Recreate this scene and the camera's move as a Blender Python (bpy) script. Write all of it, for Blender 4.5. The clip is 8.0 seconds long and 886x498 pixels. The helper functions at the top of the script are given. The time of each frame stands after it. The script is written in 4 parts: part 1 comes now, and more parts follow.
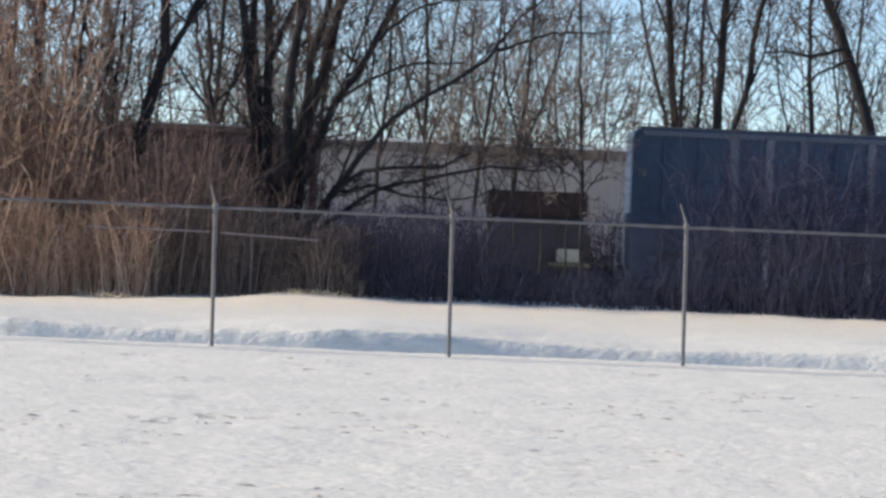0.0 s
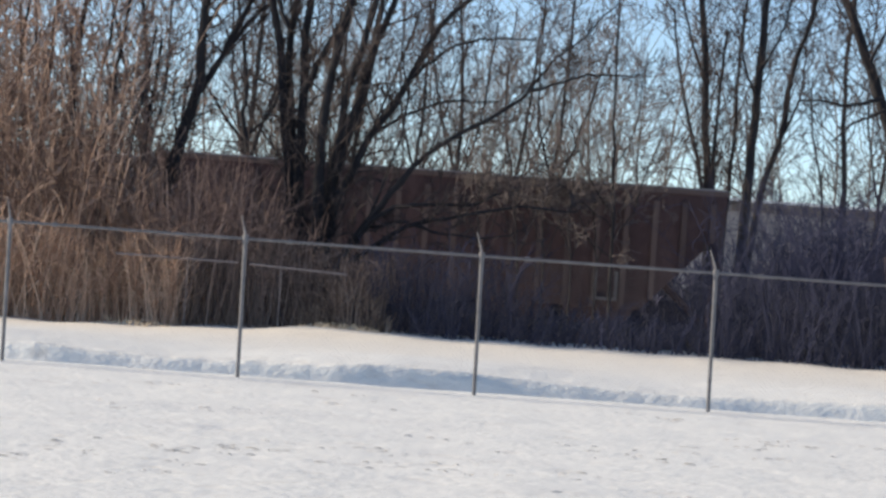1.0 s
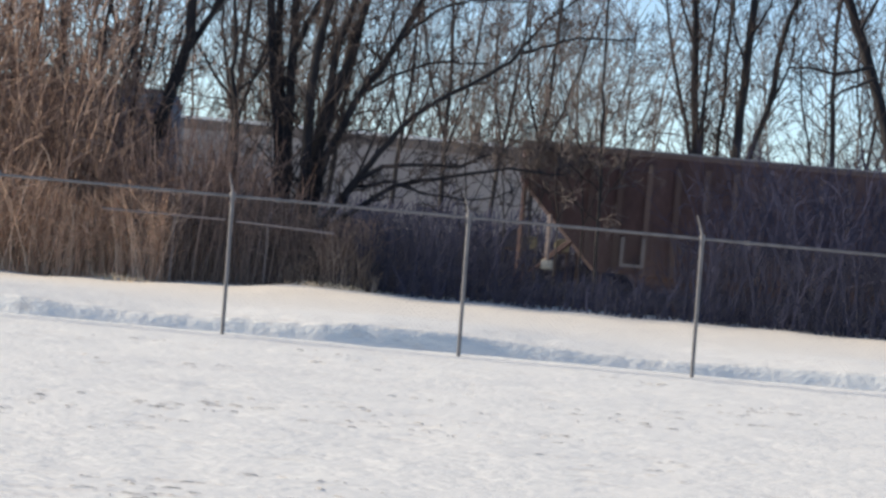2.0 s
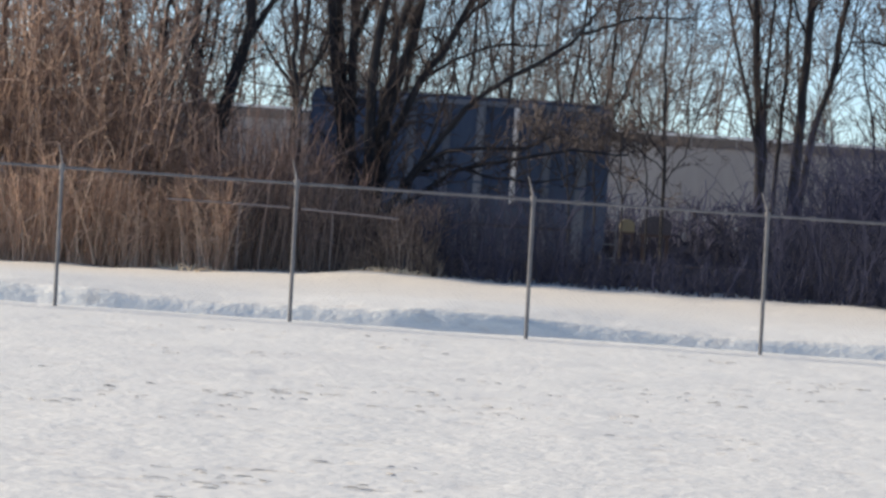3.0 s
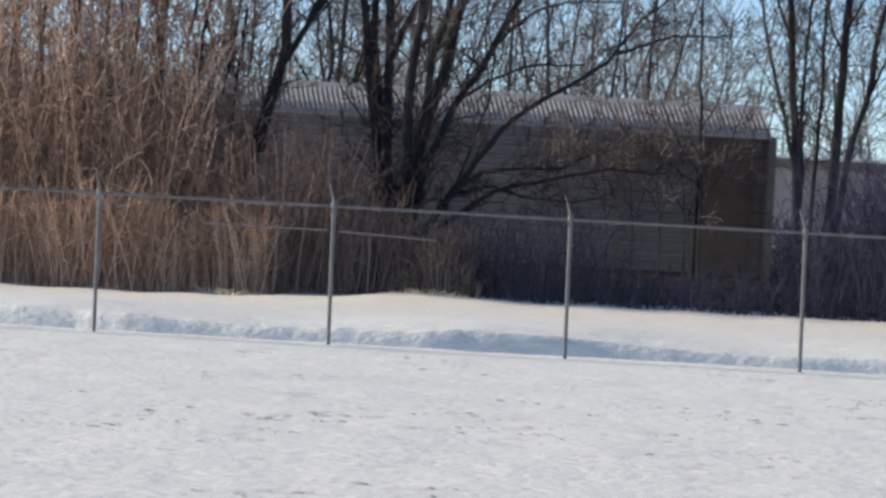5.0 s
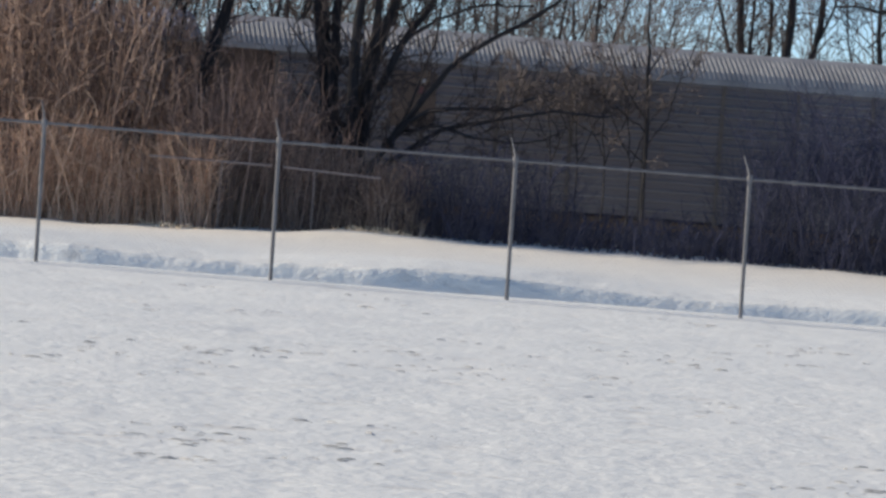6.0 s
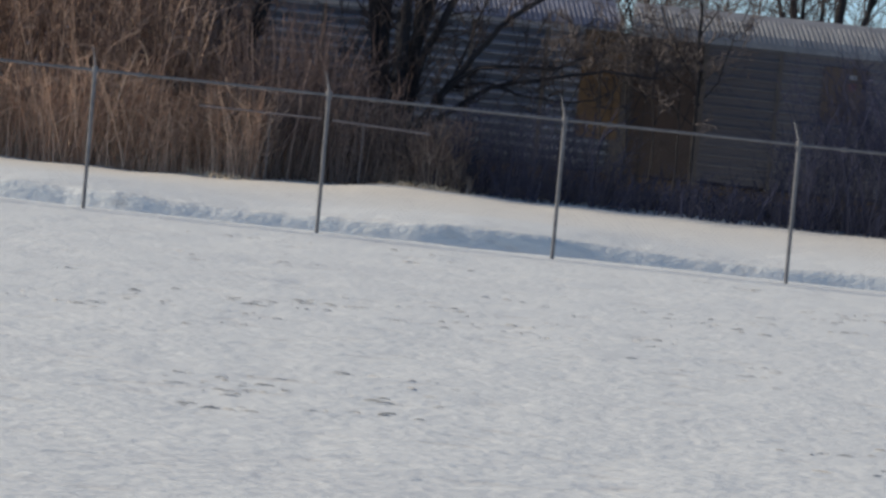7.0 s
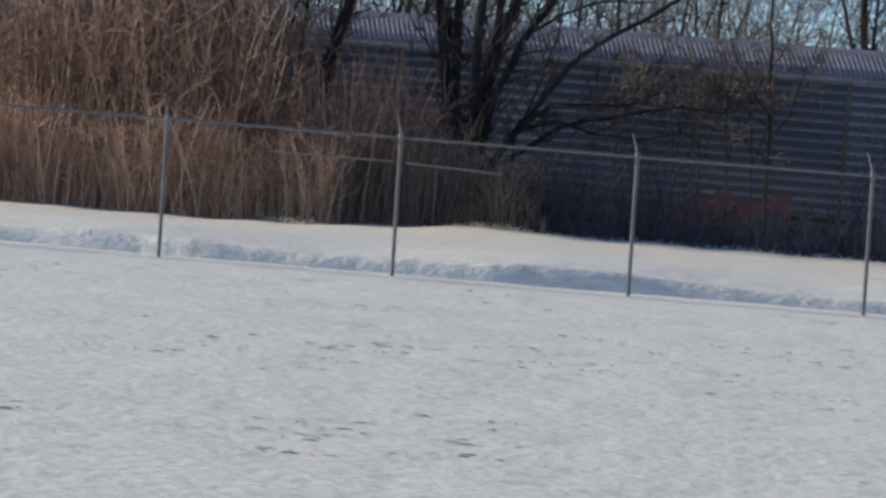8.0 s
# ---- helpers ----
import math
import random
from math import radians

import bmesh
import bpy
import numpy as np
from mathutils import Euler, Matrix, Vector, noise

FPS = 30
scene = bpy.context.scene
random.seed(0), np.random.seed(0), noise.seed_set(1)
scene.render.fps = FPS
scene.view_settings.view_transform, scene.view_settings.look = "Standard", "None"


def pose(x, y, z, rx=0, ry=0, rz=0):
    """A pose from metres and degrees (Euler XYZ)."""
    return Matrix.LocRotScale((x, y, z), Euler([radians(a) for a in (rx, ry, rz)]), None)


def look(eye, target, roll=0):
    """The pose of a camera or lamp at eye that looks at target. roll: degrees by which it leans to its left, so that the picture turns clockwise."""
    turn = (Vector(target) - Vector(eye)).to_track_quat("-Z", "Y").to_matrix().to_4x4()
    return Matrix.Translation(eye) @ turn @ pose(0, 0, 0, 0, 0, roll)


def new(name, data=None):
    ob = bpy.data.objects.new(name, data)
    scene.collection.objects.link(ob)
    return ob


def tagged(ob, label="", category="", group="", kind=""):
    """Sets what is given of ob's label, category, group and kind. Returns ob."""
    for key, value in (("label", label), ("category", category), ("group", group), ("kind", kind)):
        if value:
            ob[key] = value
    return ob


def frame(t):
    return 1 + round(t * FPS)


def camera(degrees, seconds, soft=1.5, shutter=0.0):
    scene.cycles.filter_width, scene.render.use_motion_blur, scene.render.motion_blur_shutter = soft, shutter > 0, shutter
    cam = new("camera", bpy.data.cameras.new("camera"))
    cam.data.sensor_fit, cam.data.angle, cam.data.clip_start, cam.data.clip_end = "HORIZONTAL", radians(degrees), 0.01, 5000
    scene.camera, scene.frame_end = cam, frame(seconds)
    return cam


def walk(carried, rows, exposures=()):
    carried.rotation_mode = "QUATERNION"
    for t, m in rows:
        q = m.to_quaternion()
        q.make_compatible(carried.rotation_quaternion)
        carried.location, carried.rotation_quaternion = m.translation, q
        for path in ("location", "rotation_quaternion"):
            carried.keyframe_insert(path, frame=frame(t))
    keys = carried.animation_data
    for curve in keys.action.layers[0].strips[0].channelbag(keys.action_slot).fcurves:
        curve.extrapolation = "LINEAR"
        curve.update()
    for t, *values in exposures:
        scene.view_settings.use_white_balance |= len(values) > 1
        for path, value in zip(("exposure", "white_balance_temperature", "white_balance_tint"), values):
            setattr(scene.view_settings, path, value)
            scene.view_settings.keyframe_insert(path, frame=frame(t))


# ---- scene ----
EYE = 1.707
cam = camera(16.0, 8.0, soft=2.9, shutter=0.15)
# seconds, turn to the left, tilt up, roll: the camera stands still and is turned by hand
AIM = [
    (0.0, 0.148, -0.449, 2.426),
    (0.3, 0.408, -0.720, 3.235),
    (0.5, 0.524, -0.612, 3.631),
    (0.6, 0.634, -0.441, 3.500),
    (0.8, 0.801, -0.187, 3.509),
    (1.0, 0.717, 0.206, 4.201),
    (1.2, 0.604, 0.619, 4.047),
    (1.5, 0.475, 0.500, 4.552),
    (1.7, 0.579, 0.233, 4.347),
    (2.0, 0.418, -0.483, 5.224),
    (2.1, 0.576, -0.681, 5.378),
    (2.2, 0.831, -0.735, 5.713),
    (3.3, 1.529, -0.944, 3.326),
    (3.5, 1.077, -0.974, 3.245),
    (3.7, 0.940, -0.805, 2.811),
    (3.9, 1.242, -0.541, 2.608),
    (4.0, 1.465, -0.440, 2.422),
    (4.2, 1.798, -0.363, 2.446),
    (5.3, 2.089, -0.765, 3.573),
    (5.5, 1.633, -1.207, 3.579),
    (5.7, 1.317, -1.284, 3.692),
    (5.9, 1.200, -1.431, 4.341),
    (6.0, 1.189, -1.574, 4.579),
    (6.2, 1.206, -1.746, 5.031),
    (6.5, 1.271, -2.060, 5.851),
    (6.6, 1.415, -2.193, 5.504),
    (6.8, 1.707, -2.307, 5.095),
    (7.0, 1.953, -2.433, 6.086),
    (7.2, 2.369, -2.620, 6.817),
    (7.4, 2.608, -2.573, 6.469),
    (7.5, 2.694, -2.481, 6.214),
    (7.7, 2.873, -2.103, 5.495),
    (8.0, 3.383, -1.825, 4.674),
]
walk(cam, [(t, pose(0, 0, EYE, 90 + up, 0, turn) @ pose(0, 0, 0, 0, 0, roll)) for t, turn, up, roll in AIM],
     exposures=[(0.0, 0.26, 6830, 7), (2.0, 0.33, 6830, 7), (4.0, 0.14, 6760, 7), (5.5, 0.15, 6530, 6), (6.5, -0.15, 6520, 6), (7.0, -0.24, 6500, 5), (8.0, -0.30, 6430, 5)])

# ---- world and sun ----
SUN_UP, SUN_TURN = 22.0, 80.5      # height; degrees to the left of straight ahead
world = bpy.data.worlds.new("sky")
scene.world = world
world.use_nodes = True
wn = world.node_tree
sky = wn.nodes.new("ShaderNodeTexSky")
sky.sky_type, sky.sun_disc = "NISHITA", False
sky.sun_elevation, sky.sun_rotation = radians(SUN_UP), radians(-SUN_TURN)
sky.air_density, sky.dust_density, sky.ozone_density, sky.altitude = 0.5, 0.05, 1.4, 0
wn.links.new(sky.outputs["Color"], wn.nodes["Background"].inputs["Color"])
wn.nodes["Background"].inputs["Strength"].default_value = 0.15
sun_data = bpy.data.lights.new("sun", "SUN")
sun_data.energy, sun_data.angle, sun_data.color = 5.0, radians(0.6), (1.0, 0.865, 0.71)
sun = new("sun", sun_data)
ce, se = math.cos(radians(SUN_UP)), math.sin(radians(SUN_UP))
to_sun = Vector((-math.sin(radians(SUN_TURN)) * ce, math.cos(radians(SUN_TURN)) * ce, se))
sun.matrix_world = look(to_sun * 200, (0, 0, 0))


# ---- materials ----
def material(name, colours, scale=2.0, rough=0.8, metal=0.0, bump=0.0, bump_scale=40.0, stretch=(1, 1, 1), detail_mix=0.35, island=0.0, object_random=0.0):
    """Two scales of noise between two or three colours, with fine relief."""
    m = bpy.data.materials.new(name)
    m.use_nodes = True
    nt = m.node_tree
    n, l = nt.nodes, nt.links
    b = n["Principled BSDF"]
    co = n.new("ShaderNodeTexCoord")
    mp = n.new("ShaderNodeMapping")
    mp.inputs["Scale"].default_value = stretch
    l.new(co.outputs["Object"], mp.inputs["Vector"])
    big, small = n.new("ShaderNodeTexNoise"), n.new("ShaderNodeTexNoise")
    big.inputs["Scale"].default_value, big.inputs["Detail"].default_value = scale, 5
    small.inputs["Scale"].default_value, small.inputs["Detail"].default_value = scale * 9, 4
    for t in (big, small):
        l.new(mp.outputs["Vector"], t.inputs["Vector"])
    mix = n.new("ShaderNodeMix")
    mix.inputs[0].default_value = detail_mix
    l.new(big.outputs["Fac"], mix.inputs[2])
    l.new(small.outputs["Fac"], mix.inputs[3])
    fac = mix.outputs[0]
    if island or object_random:
        info = n.new("ShaderNodeNewGeometry") if island else n.new("ShaderNodeObjectInfo")
        mix2 = n.new("ShaderNodeMix")
        mix2.inputs[0].default_value = island or object_random
        l.new(fac, mix2.inputs[2])
        l.new(info.outputs["Random Per Island" if island else "Random"], mix2.inputs[3])
        fac = mix2.outputs[0]
    ramp = n.new("ShaderNodeValToRGB")
    e = ramp.color_ramp.elements
    stops = [0.32, 0.68] if len(colours) == 2 else [0.28, 0.5, 0.72]
    if island or object_random:
        stops = [0.15, 0.85] if len(colours) == 2 else [0.12, 0.5, 0.88]
    while len(e) < len(colours):
        e.new(0.5)
    for el, s, c in zip(e, stops, colours):
        el.position, el.color = s, (*c, 1)
    l.new(fac, ramp.inputs["Fac"])
    l.new(ramp.outputs["Color"], b.inputs["Base Color"])
    b.inputs["Roughness"].default_value, b.inputs["Metallic"].default_value = rough, metal
    if bump:
        tex = n.new("ShaderNodeTexNoise")
        tex.inputs["Scale"].default_value, tex.inputs["Detail"].default_value = bump_scale, 6
        l.new(mp.outputs["Vector"], tex.inputs["Vector"])
        bp = n.new("ShaderNodeBump")
        bp.inputs["Strength"].default_value, bp.inputs["Distance"].default_value = bump, 0.05
        l.new(tex.outputs["Fac"], bp.inputs["Height"])
        l.new(bp.outputs["Normal"], b.inputs["Normal"])
    return m


def snow_material():
    """Crusted snow: a nearly even white with faint dents and a trace of straw."""
    m = material("snow", [(0.785, 0.79, 0.78), (0.84, 0.85, 0.83), (0.87, 0.87, 0.845)], 0.5, 0.8, stretch=(0.5, 1.2, 1))
    nt = m.node_tree
    n, l = nt.nodes, nt.links
    b = n["Principled BSDF"]
    co = n.new("ShaderNodeTexCoord")
    mp = n.new("ShaderNodeMapping")
    mp.inputs["Scale"].default_value = (0.6, 1.1, 1)
    l.new(co.outputs["Object"], mp.inputs["Vector"])
    last = None
    for scale, detail, far, lo, hi in ((2.6, 8, 0.026, 0.50, 0.85), (13.0, 6, 0.015, 0.3, 0.8)):
        t = n.new("ShaderNodeTexNoise")
        t.inputs["Scale"].default_value, t.inputs["Detail"].default_value = scale, detail
        l.new(mp.outputs["Vector"], t.inputs["Vector"])
        r = n.new("ShaderNodeMapRange")
        r.inputs["From Min"].default_value, r.inputs["From Max"].default_value = lo, hi
        r.inputs["To Min"].default_value, r.inputs["To Max"].default_value = 1.0, 0.0
        l.new(t.outputs["Fac"], r.inputs["Value"])
        bp = n.new("ShaderNodeBump")
        bp.inputs["Strength"].default_value, bp.inputs["Distance"].default_value = 0.8, far
        l.new(r.outputs["Result"], bp.inputs["Height"])
        if last:
            l.new(last, bp.inputs["Normal"])
        last = bp.outputs["Normal"]
    l.new(last, b.inputs["Normal"])
    # straw that shows through the crust in faint patches
    t = n.new("ShaderNodeTexNoise")
    t.inputs["Scale"].default_value, t.inputs["Detail"].default_value = 2.6, 8
    l.new(mp.outputs["Vector"], t.inputs["Vector"])
    r = n.new("ShaderNodeMapRange")
    r.inputs["From Min"].default_value, r.inputs["From Max"].default_value = 0.60, 0.78
    r.inputs["To Max"].default_value = 0.55
    l.new(t.outputs["Fac"], r.inputs["Value"])
    mx = n.new("ShaderNodeMix")
    mx.data_type = "RGBA"
    old = b.inputs["Base Color"].links[0].from_socket
    l.new(r.outputs["Result"], mx.inputs[0])
    l.new(old, mx.inputs[6])
    mx.inputs[7].default_value = (0.58, 0.52, 0.46, 1)
    # warm cream of sunlit snow put into the colour beyond the swale
    sep = n.new("ShaderNodeSeparateXYZ")
    l.new(co.outputs["Object"], sep.inputs[0])
    far = n.new("ShaderNodeMapRange")
    far.inputs["From Min"].default_value, far.inputs["From Max"].default_value = 48.0, 66.0
    far.inputs["To Min"].default_value, far.inputs["To Max"].default_value = 0.0, 0.75
    l.new(sep.outputs[1], far.inputs["Value"])
    sunlit_tint = n.new("ShaderNodeMix")
    sunlit_tint.data_type = "RGBA"
    l.new(far.outputs["Result"], sunlit_tint.inputs[0])
    l.new(mx.outputs[2], sunlit_tint.inputs[6])
    sunlit_tint.inputs[7].default_value = (0.87, 0.80, 0.69, 1)
    l.new(sunlit_tint.outputs[2], b.inputs["Base Color"])
    return m


SNOW = snow_material()
ROOF_SNOW = material("roof_snow", [(0.78, 0.79, 0.81), (0.86, 0.86, 0.86), (0.88, 0.87, 0.85)], 0.8, 0.75, bump=0.5, bump_scale=2.2, stretch=(0.7, 1.6, 1))
GALVANISED = material("galvanised", [(0.125, 0.12, 0.125), (0.24, 0.23, 0.235)], 6, 0.6, 0.2)
BARK = material("bark", [(0.014, 0.014, 0.018), (0.036, 0.033, 0.037)], 8, 0.95, bump=0.4, bump_scale=30, stretch=(1, 1, 0.2))
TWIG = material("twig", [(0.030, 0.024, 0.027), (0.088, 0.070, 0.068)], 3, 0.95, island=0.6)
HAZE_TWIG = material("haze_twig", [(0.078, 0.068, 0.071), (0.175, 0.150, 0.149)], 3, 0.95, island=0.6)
# paler twig copy for the far wood, sunlit tone included in the colour
FAR_TWIG_LIT = material("far_twig_lit", [(0.075, 0.066, 0.064), (0.19, 0.162, 0.148)], 3, 0.95, island=0.6)
REED = material("dry_reed", [(0.080, 0.046, 0.036), (0.265, 0.168, 0.126), (0.70, 0.51, 0.40)], 2, 0.85, island=0.7)
REED_DULL = material("dull_reed", [(0.125, 0.083, 0.073), (0.31, 0.213, 0.177), (0.64, 0.47, 0.385)], 2, 0.9, island=0.7)
# darkened copy of the dull reed, with the brush's shade in its colour
SHADED_BRUSH = material("shaded_brush", [(0.085, 0.055, 0.052), (0.21, 0.143, 0.124), (0.45, 0.325, 0.275)], 2, 0.9, island=0.7)
# dark twigs with the bluish tone of shade put into their colour
SHADED_SCRUB = material("shaded_scrub", [(0.028, 0.031, 0.066), (0.058, 0.062, 0.116)], 2, 0.95, island=0.6)
# lighter reed copy: sunlight on the brush front put into the colour
LIT_REED = material("lit_reed", [(0.36, 0.205, 0.135), (0.66, 0.415, 0.285), (0.90, 0.66, 0.49)], 2, 0.85, island=0.7)
GRASS = material("straw_grass", [(0.74, 0.58, 0.40), (0.90, 0.76, 0.56)], 3, 0.85, island=0.6)
BLUE = material("blue_paint", [(0.016, 0.030, 0.072), (0.028, 0.056, 0.125), (0.05, 0.080, 0.14)], 0.9, 0.5, bump=0.1, stretch=(1, 1, 0.35))
BLUE_RIB = material("pale_blue_rib", [(0.05, 0.072, 0.118), (0.105, 0.13, 0.18), (0.25, 0.28, 0.33)], 2, 0.6, stretch=(1, 1, 0.4), object_random=0.6)
WHITE_STRIPE = material("white_paint", [(0.72, 0.74, 0.76), (0.86, 0.86, 0.86)], 3, 0.5)
RUST = material("rust_brown", [(0.042, 0.024, 0.027), (0.074, 0.043, 0.046), (0.108, 0.068, 0.069)], 1.1, 0.8, bump=0.15, stretch=(1, 1, 0.4))
RUST_RIB = material("rust_rib", [(0.075, 0.050, 0.048), (0.155, 0.112, 0.105)], 2, 0.8, stretch=(1, 1, 0.4), object_random=0.6)
STEEL = material("dark_steel", [(0.028, 0.026, 0.028), (0.065, 0.055, 0.052)], 3, 0.7, 0.3)
WHEEL = material("wheel_steel", [(0.05, 0.04, 0.035), (0.12, 0.09, 0.07)], 4, 0.5, 0.7)
RACK_ROOF = material("roof_sheet", [(0.22, 0.22, 0.235), (0.38, 0.375, 0.385)], 1.5, 0.6, 0.1)
BLUE_ROOF = material("bluish_roof_sheet", [(0.13, 0.14, 0.20), (0.25, 0.26, 0.34)], 1.5, 0.6, 0.1)
RACK_SIDE = material("side_sheet", [(0.075, 0.070, 0.082), (0.130, 0.120, 0.134), (0.18, 0.165, 0.178)], 0.7, 0.6, 0.1, object_random=0.5)
RACK_POST = material("rack_post", [(0.08, 0.066, 0.06), (0.14, 0.12, 0.105)], 2, 0.6)
RACK_SILL = material("yellow_brown_sill", [(0.085, 0.055, 0.035), (0.17, 0.11, 0.065)], 2, 0.7)
RACK_END = material("brown_end", [(0.042, 0.028, 0.024), (0.085, 0.055, 0.042)], 1.5, 0.7)
RACK_BLUE = material("blue_white_sheet", [(0.035, 0.045, 0.075), (0.10, 0.115, 0.15)], 0.8, 0.5, 0.1, object_random=0.5)
WALL = material("pale_cladding", [(0.25, 0.232, 0.235), (0.345, 0.325, 0.32)], 0.3, 0.8, stretch=(1, 1, 0.3))
FASCIA = material("dark_fascia", [(0.12, 0.10, 0.09), (0.19, 0.16, 0.15)], 0.6, 0.8)
YELLOW = material("yellow_paint", [(0.15, 0.135, 0.085), (0.24, 0.22, 0.145)], 2, 0.6)
CRATE = material("brown_crate", [(0.036, 0.023, 0.025), (0.066, 0.044, 0.045)], 2, 0.8)
BALLAST = material("ballast", [(0.05, 0.045, 0.045), (0.13, 0.12, 0.12)], 6, 0.95, bump=0.8, bump_scale=18)
TARP = material("dark_sheeting", [(0.026, 0.026, 0.040), (0.055, 0.054, 0.078)], 1.5, 0.75, bump=0.3, bump_scale=6)
CARTON = material("tan_cover", [(0.14, 0.12, 0.105), (0.24, 0.205, 0.175)], 2, 0.8)
RAIL_PIPE = material("pale_pipe", [(0.22, 0.175, 0.165), (0.38, 0.31, 0.29)], 4, 0.7)
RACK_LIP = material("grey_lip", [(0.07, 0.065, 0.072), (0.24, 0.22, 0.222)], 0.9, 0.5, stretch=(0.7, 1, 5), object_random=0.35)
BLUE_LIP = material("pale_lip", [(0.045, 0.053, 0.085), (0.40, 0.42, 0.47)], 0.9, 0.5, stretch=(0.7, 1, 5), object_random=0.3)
TAN_PANEL = material("tan_panel", [(0.085, 0.062, 0.05), (0.135, 0.098, 0.08)], 2, 0.7)
FLECK = material("dark_fleck", [(0.29, 0.275, 0.26), (0.58, 0.55, 0.52)], 6, 0.9, island=0.7)
RACK_ORANGE = material("orange_panel", [(0.10, 0.062, 0.036), (0.19, 0.115, 0.055)], 1.5, 0.7)
PALE_BOX = material("pale_box", [(0.44, 0.44, 0.38), (0.60, 0.60, 0.52)], 2, 0.6)
RED = material("red_paint", [(0.12, 0.05, 0.055), (0.19, 0.08, 0.08)], 2, 0.6)


# ---- mesh helpers ----
def link(name, me, mat, parent=None, label=""):
    ob = new(name, me)
    if mat:
        me.materials.append(mat)
    if parent:
        ob.parent = parent
    if label:
        ob["label"] = label
    return ob


def part(name, bm, mat, parent=None, label=""):
    me = bpy.data.meshes.new(name)
    bm.to_mesh(me)
    bm.free()
    return link(name, me, mat, parent, label)


def box(bm, x0, x1, y0, y1, z0, z1, bevel=0.0):
    vs = [bm.verts.new((x, y, z)) for z in (z0, z1) for x, y in ((x0, y0), (x1, y0), (x1, y1), (x0, y1))]
    fs = [(3, 2, 1, 0), (4, 5, 6, 7), (0, 1, 5, 4), (1, 2, 6, 5), (2, 3, 7, 6), (3, 0, 4, 7)]
    faces = [bm.faces.new([vs[i] for i in f]) for f in fs]
    if bevel:
        edges = list({e for f in faces for e in f.edges})
        bmesh.ops.bevel(bm, geom=edges, offset=bevel, segments=2, affect="EDGES", clamp_overlap=True)
    return bm


def box_part(name, x0, x1, y0, y1, z0, z1, mat, parent, label="", bevel=0.0):
    return part(name, box(bmesh.new(), x0, x1, y0, y1, z0, z1, bevel), mat, parent, label)


def rod(bm, a, b, r, r2=None, n=8):
    a, b = Vector(a), Vector(b)
    d = b - a
    m = Matrix.Translation((a + b) / 2) @ d.to_track_quat("Z", "Y").to_matrix().to_4x4()
    bmesh.ops.create_cone(bm, cap_ends=True, segments=n, radius1=r, radius2=r if r2 is None else r2, depth=d.length, matrix=m)
    return bm


def empty(name, m, label, category, group="", kind=""):
    ob = new(name)
    ob.matrix_world = m
    return tagged(ob, label, category, group, kind)


def tubes(name, pts, rad, mat, parent=None, label="", sides=3):
    """Many thin tapered tubes in one mesh; pts (n, k, 3), rad (n, k)."""
    pts, rad = np.asarray(pts, float), np.asarray(rad, float)
    n, k, _ = pts.shape
    d = np.gradient(pts, axis=1)
    d /= np.linalg.norm(d, axis=2, keepdims=True) + 1e-9
    ref = np.where(np.abs(d[..., 1:2]) < 0.9, np.array([0.0, 1.0, 0.0]), np.array([1.0, 0.0, 0.0]))
    a = np.cross(d, ref)
    a /= np.linalg.norm(a, axis=2, keepdims=True) + 1e-9
    b = np.cross(d, a)
    ang = 2 * np.pi * np.arange(sides) / sides
    ring = pts[:, :, None, :] + rad[:, :, None, None] * (np.cos(ang)[:, None] * a[:, :, None, :] + np.sin(ang)[:, None] * b[:, :, None, :])
    co = ring.reshape(-1, 3)
    i, j, s = np.meshgrid(np.arange(n), np.arange(k - 1), np.arange(sides), indexing="ij")
    base, s2 = (i * k + j) * sides, (s + 1) % sides
    quads = np.stack([base + s, base + s2, base + sides + s2, base + sides + s], -1).reshape(-1, 4)
    me = bpy.data.meshes.new(name)
    me.vertices.add(len(co))
    me.vertices.foreach_set("co", co.ravel())
    me.loops.add(quads.size)
    me.loops.foreach_set("vertex_index", quads.ravel().astype(np.int32))
    me.polygons.add(len(quads))
    me.polygons.foreach_set("loop_start", np.arange(0, quads.size, 4, dtype=np.int32))
    me.update(calc_edges=True)
    me.polygons.foreach_set("use_smooth", np.ones(len(quads), bool))
    return link(name, me, mat, parent, label)


# ---- the lie of the land ----
def smooth(a, b, x):
    t = np.clip((x - a) / (b - a), 0, 1)
    return t * t * (3 - 2 * t)


def brush_line(x):
    """Where the snow ends at the foot of the brush."""
    return 69.5 + 0.25 * np.sin(x * 1.3) + 0.2 * np.sin(x * 3.1 + 1)


def lie(x, y):
    """Height of the ground: a field, a drift-filled swale behind the fence, and a fall to the railway."""
    wob = 0.20 * np.sin(x * 0.42) + 0.04 * np.sin(x * 1.37 + 0.7) + 0.015 * np.sin(x * 3.3)
    yy = y - wob
    high = 0.52 + 0.05 * np.sin(x * 0.9 + 2) + 0.05 * np.exp(-(((x + 2.2) / 2.0) ** 2))
    z = -0.42 * smooth(41.5, 44.4, yy) + high * (0.88 * smooth(45.53, 45.9, yy) + 0.12 * smooth(45.9, 47.4, yy)) - (high - 0.42) * smooth(47, 58, yy)
    z = z - 0.24 * smooth(-2.0, -10.0, x) * smooth(52, 69, y)
    mound = np.exp(-(((x + 3.2) / 1.35) ** 2) - (((y - brush_line(x) + 2.0) / 1.6) ** 2))
    z = z + 0.10 * mound + 0.012 * np.sin(x * 2.9) * smooth(62, 67, y)
    return z - 0.95 * smooth(73, 81, y)


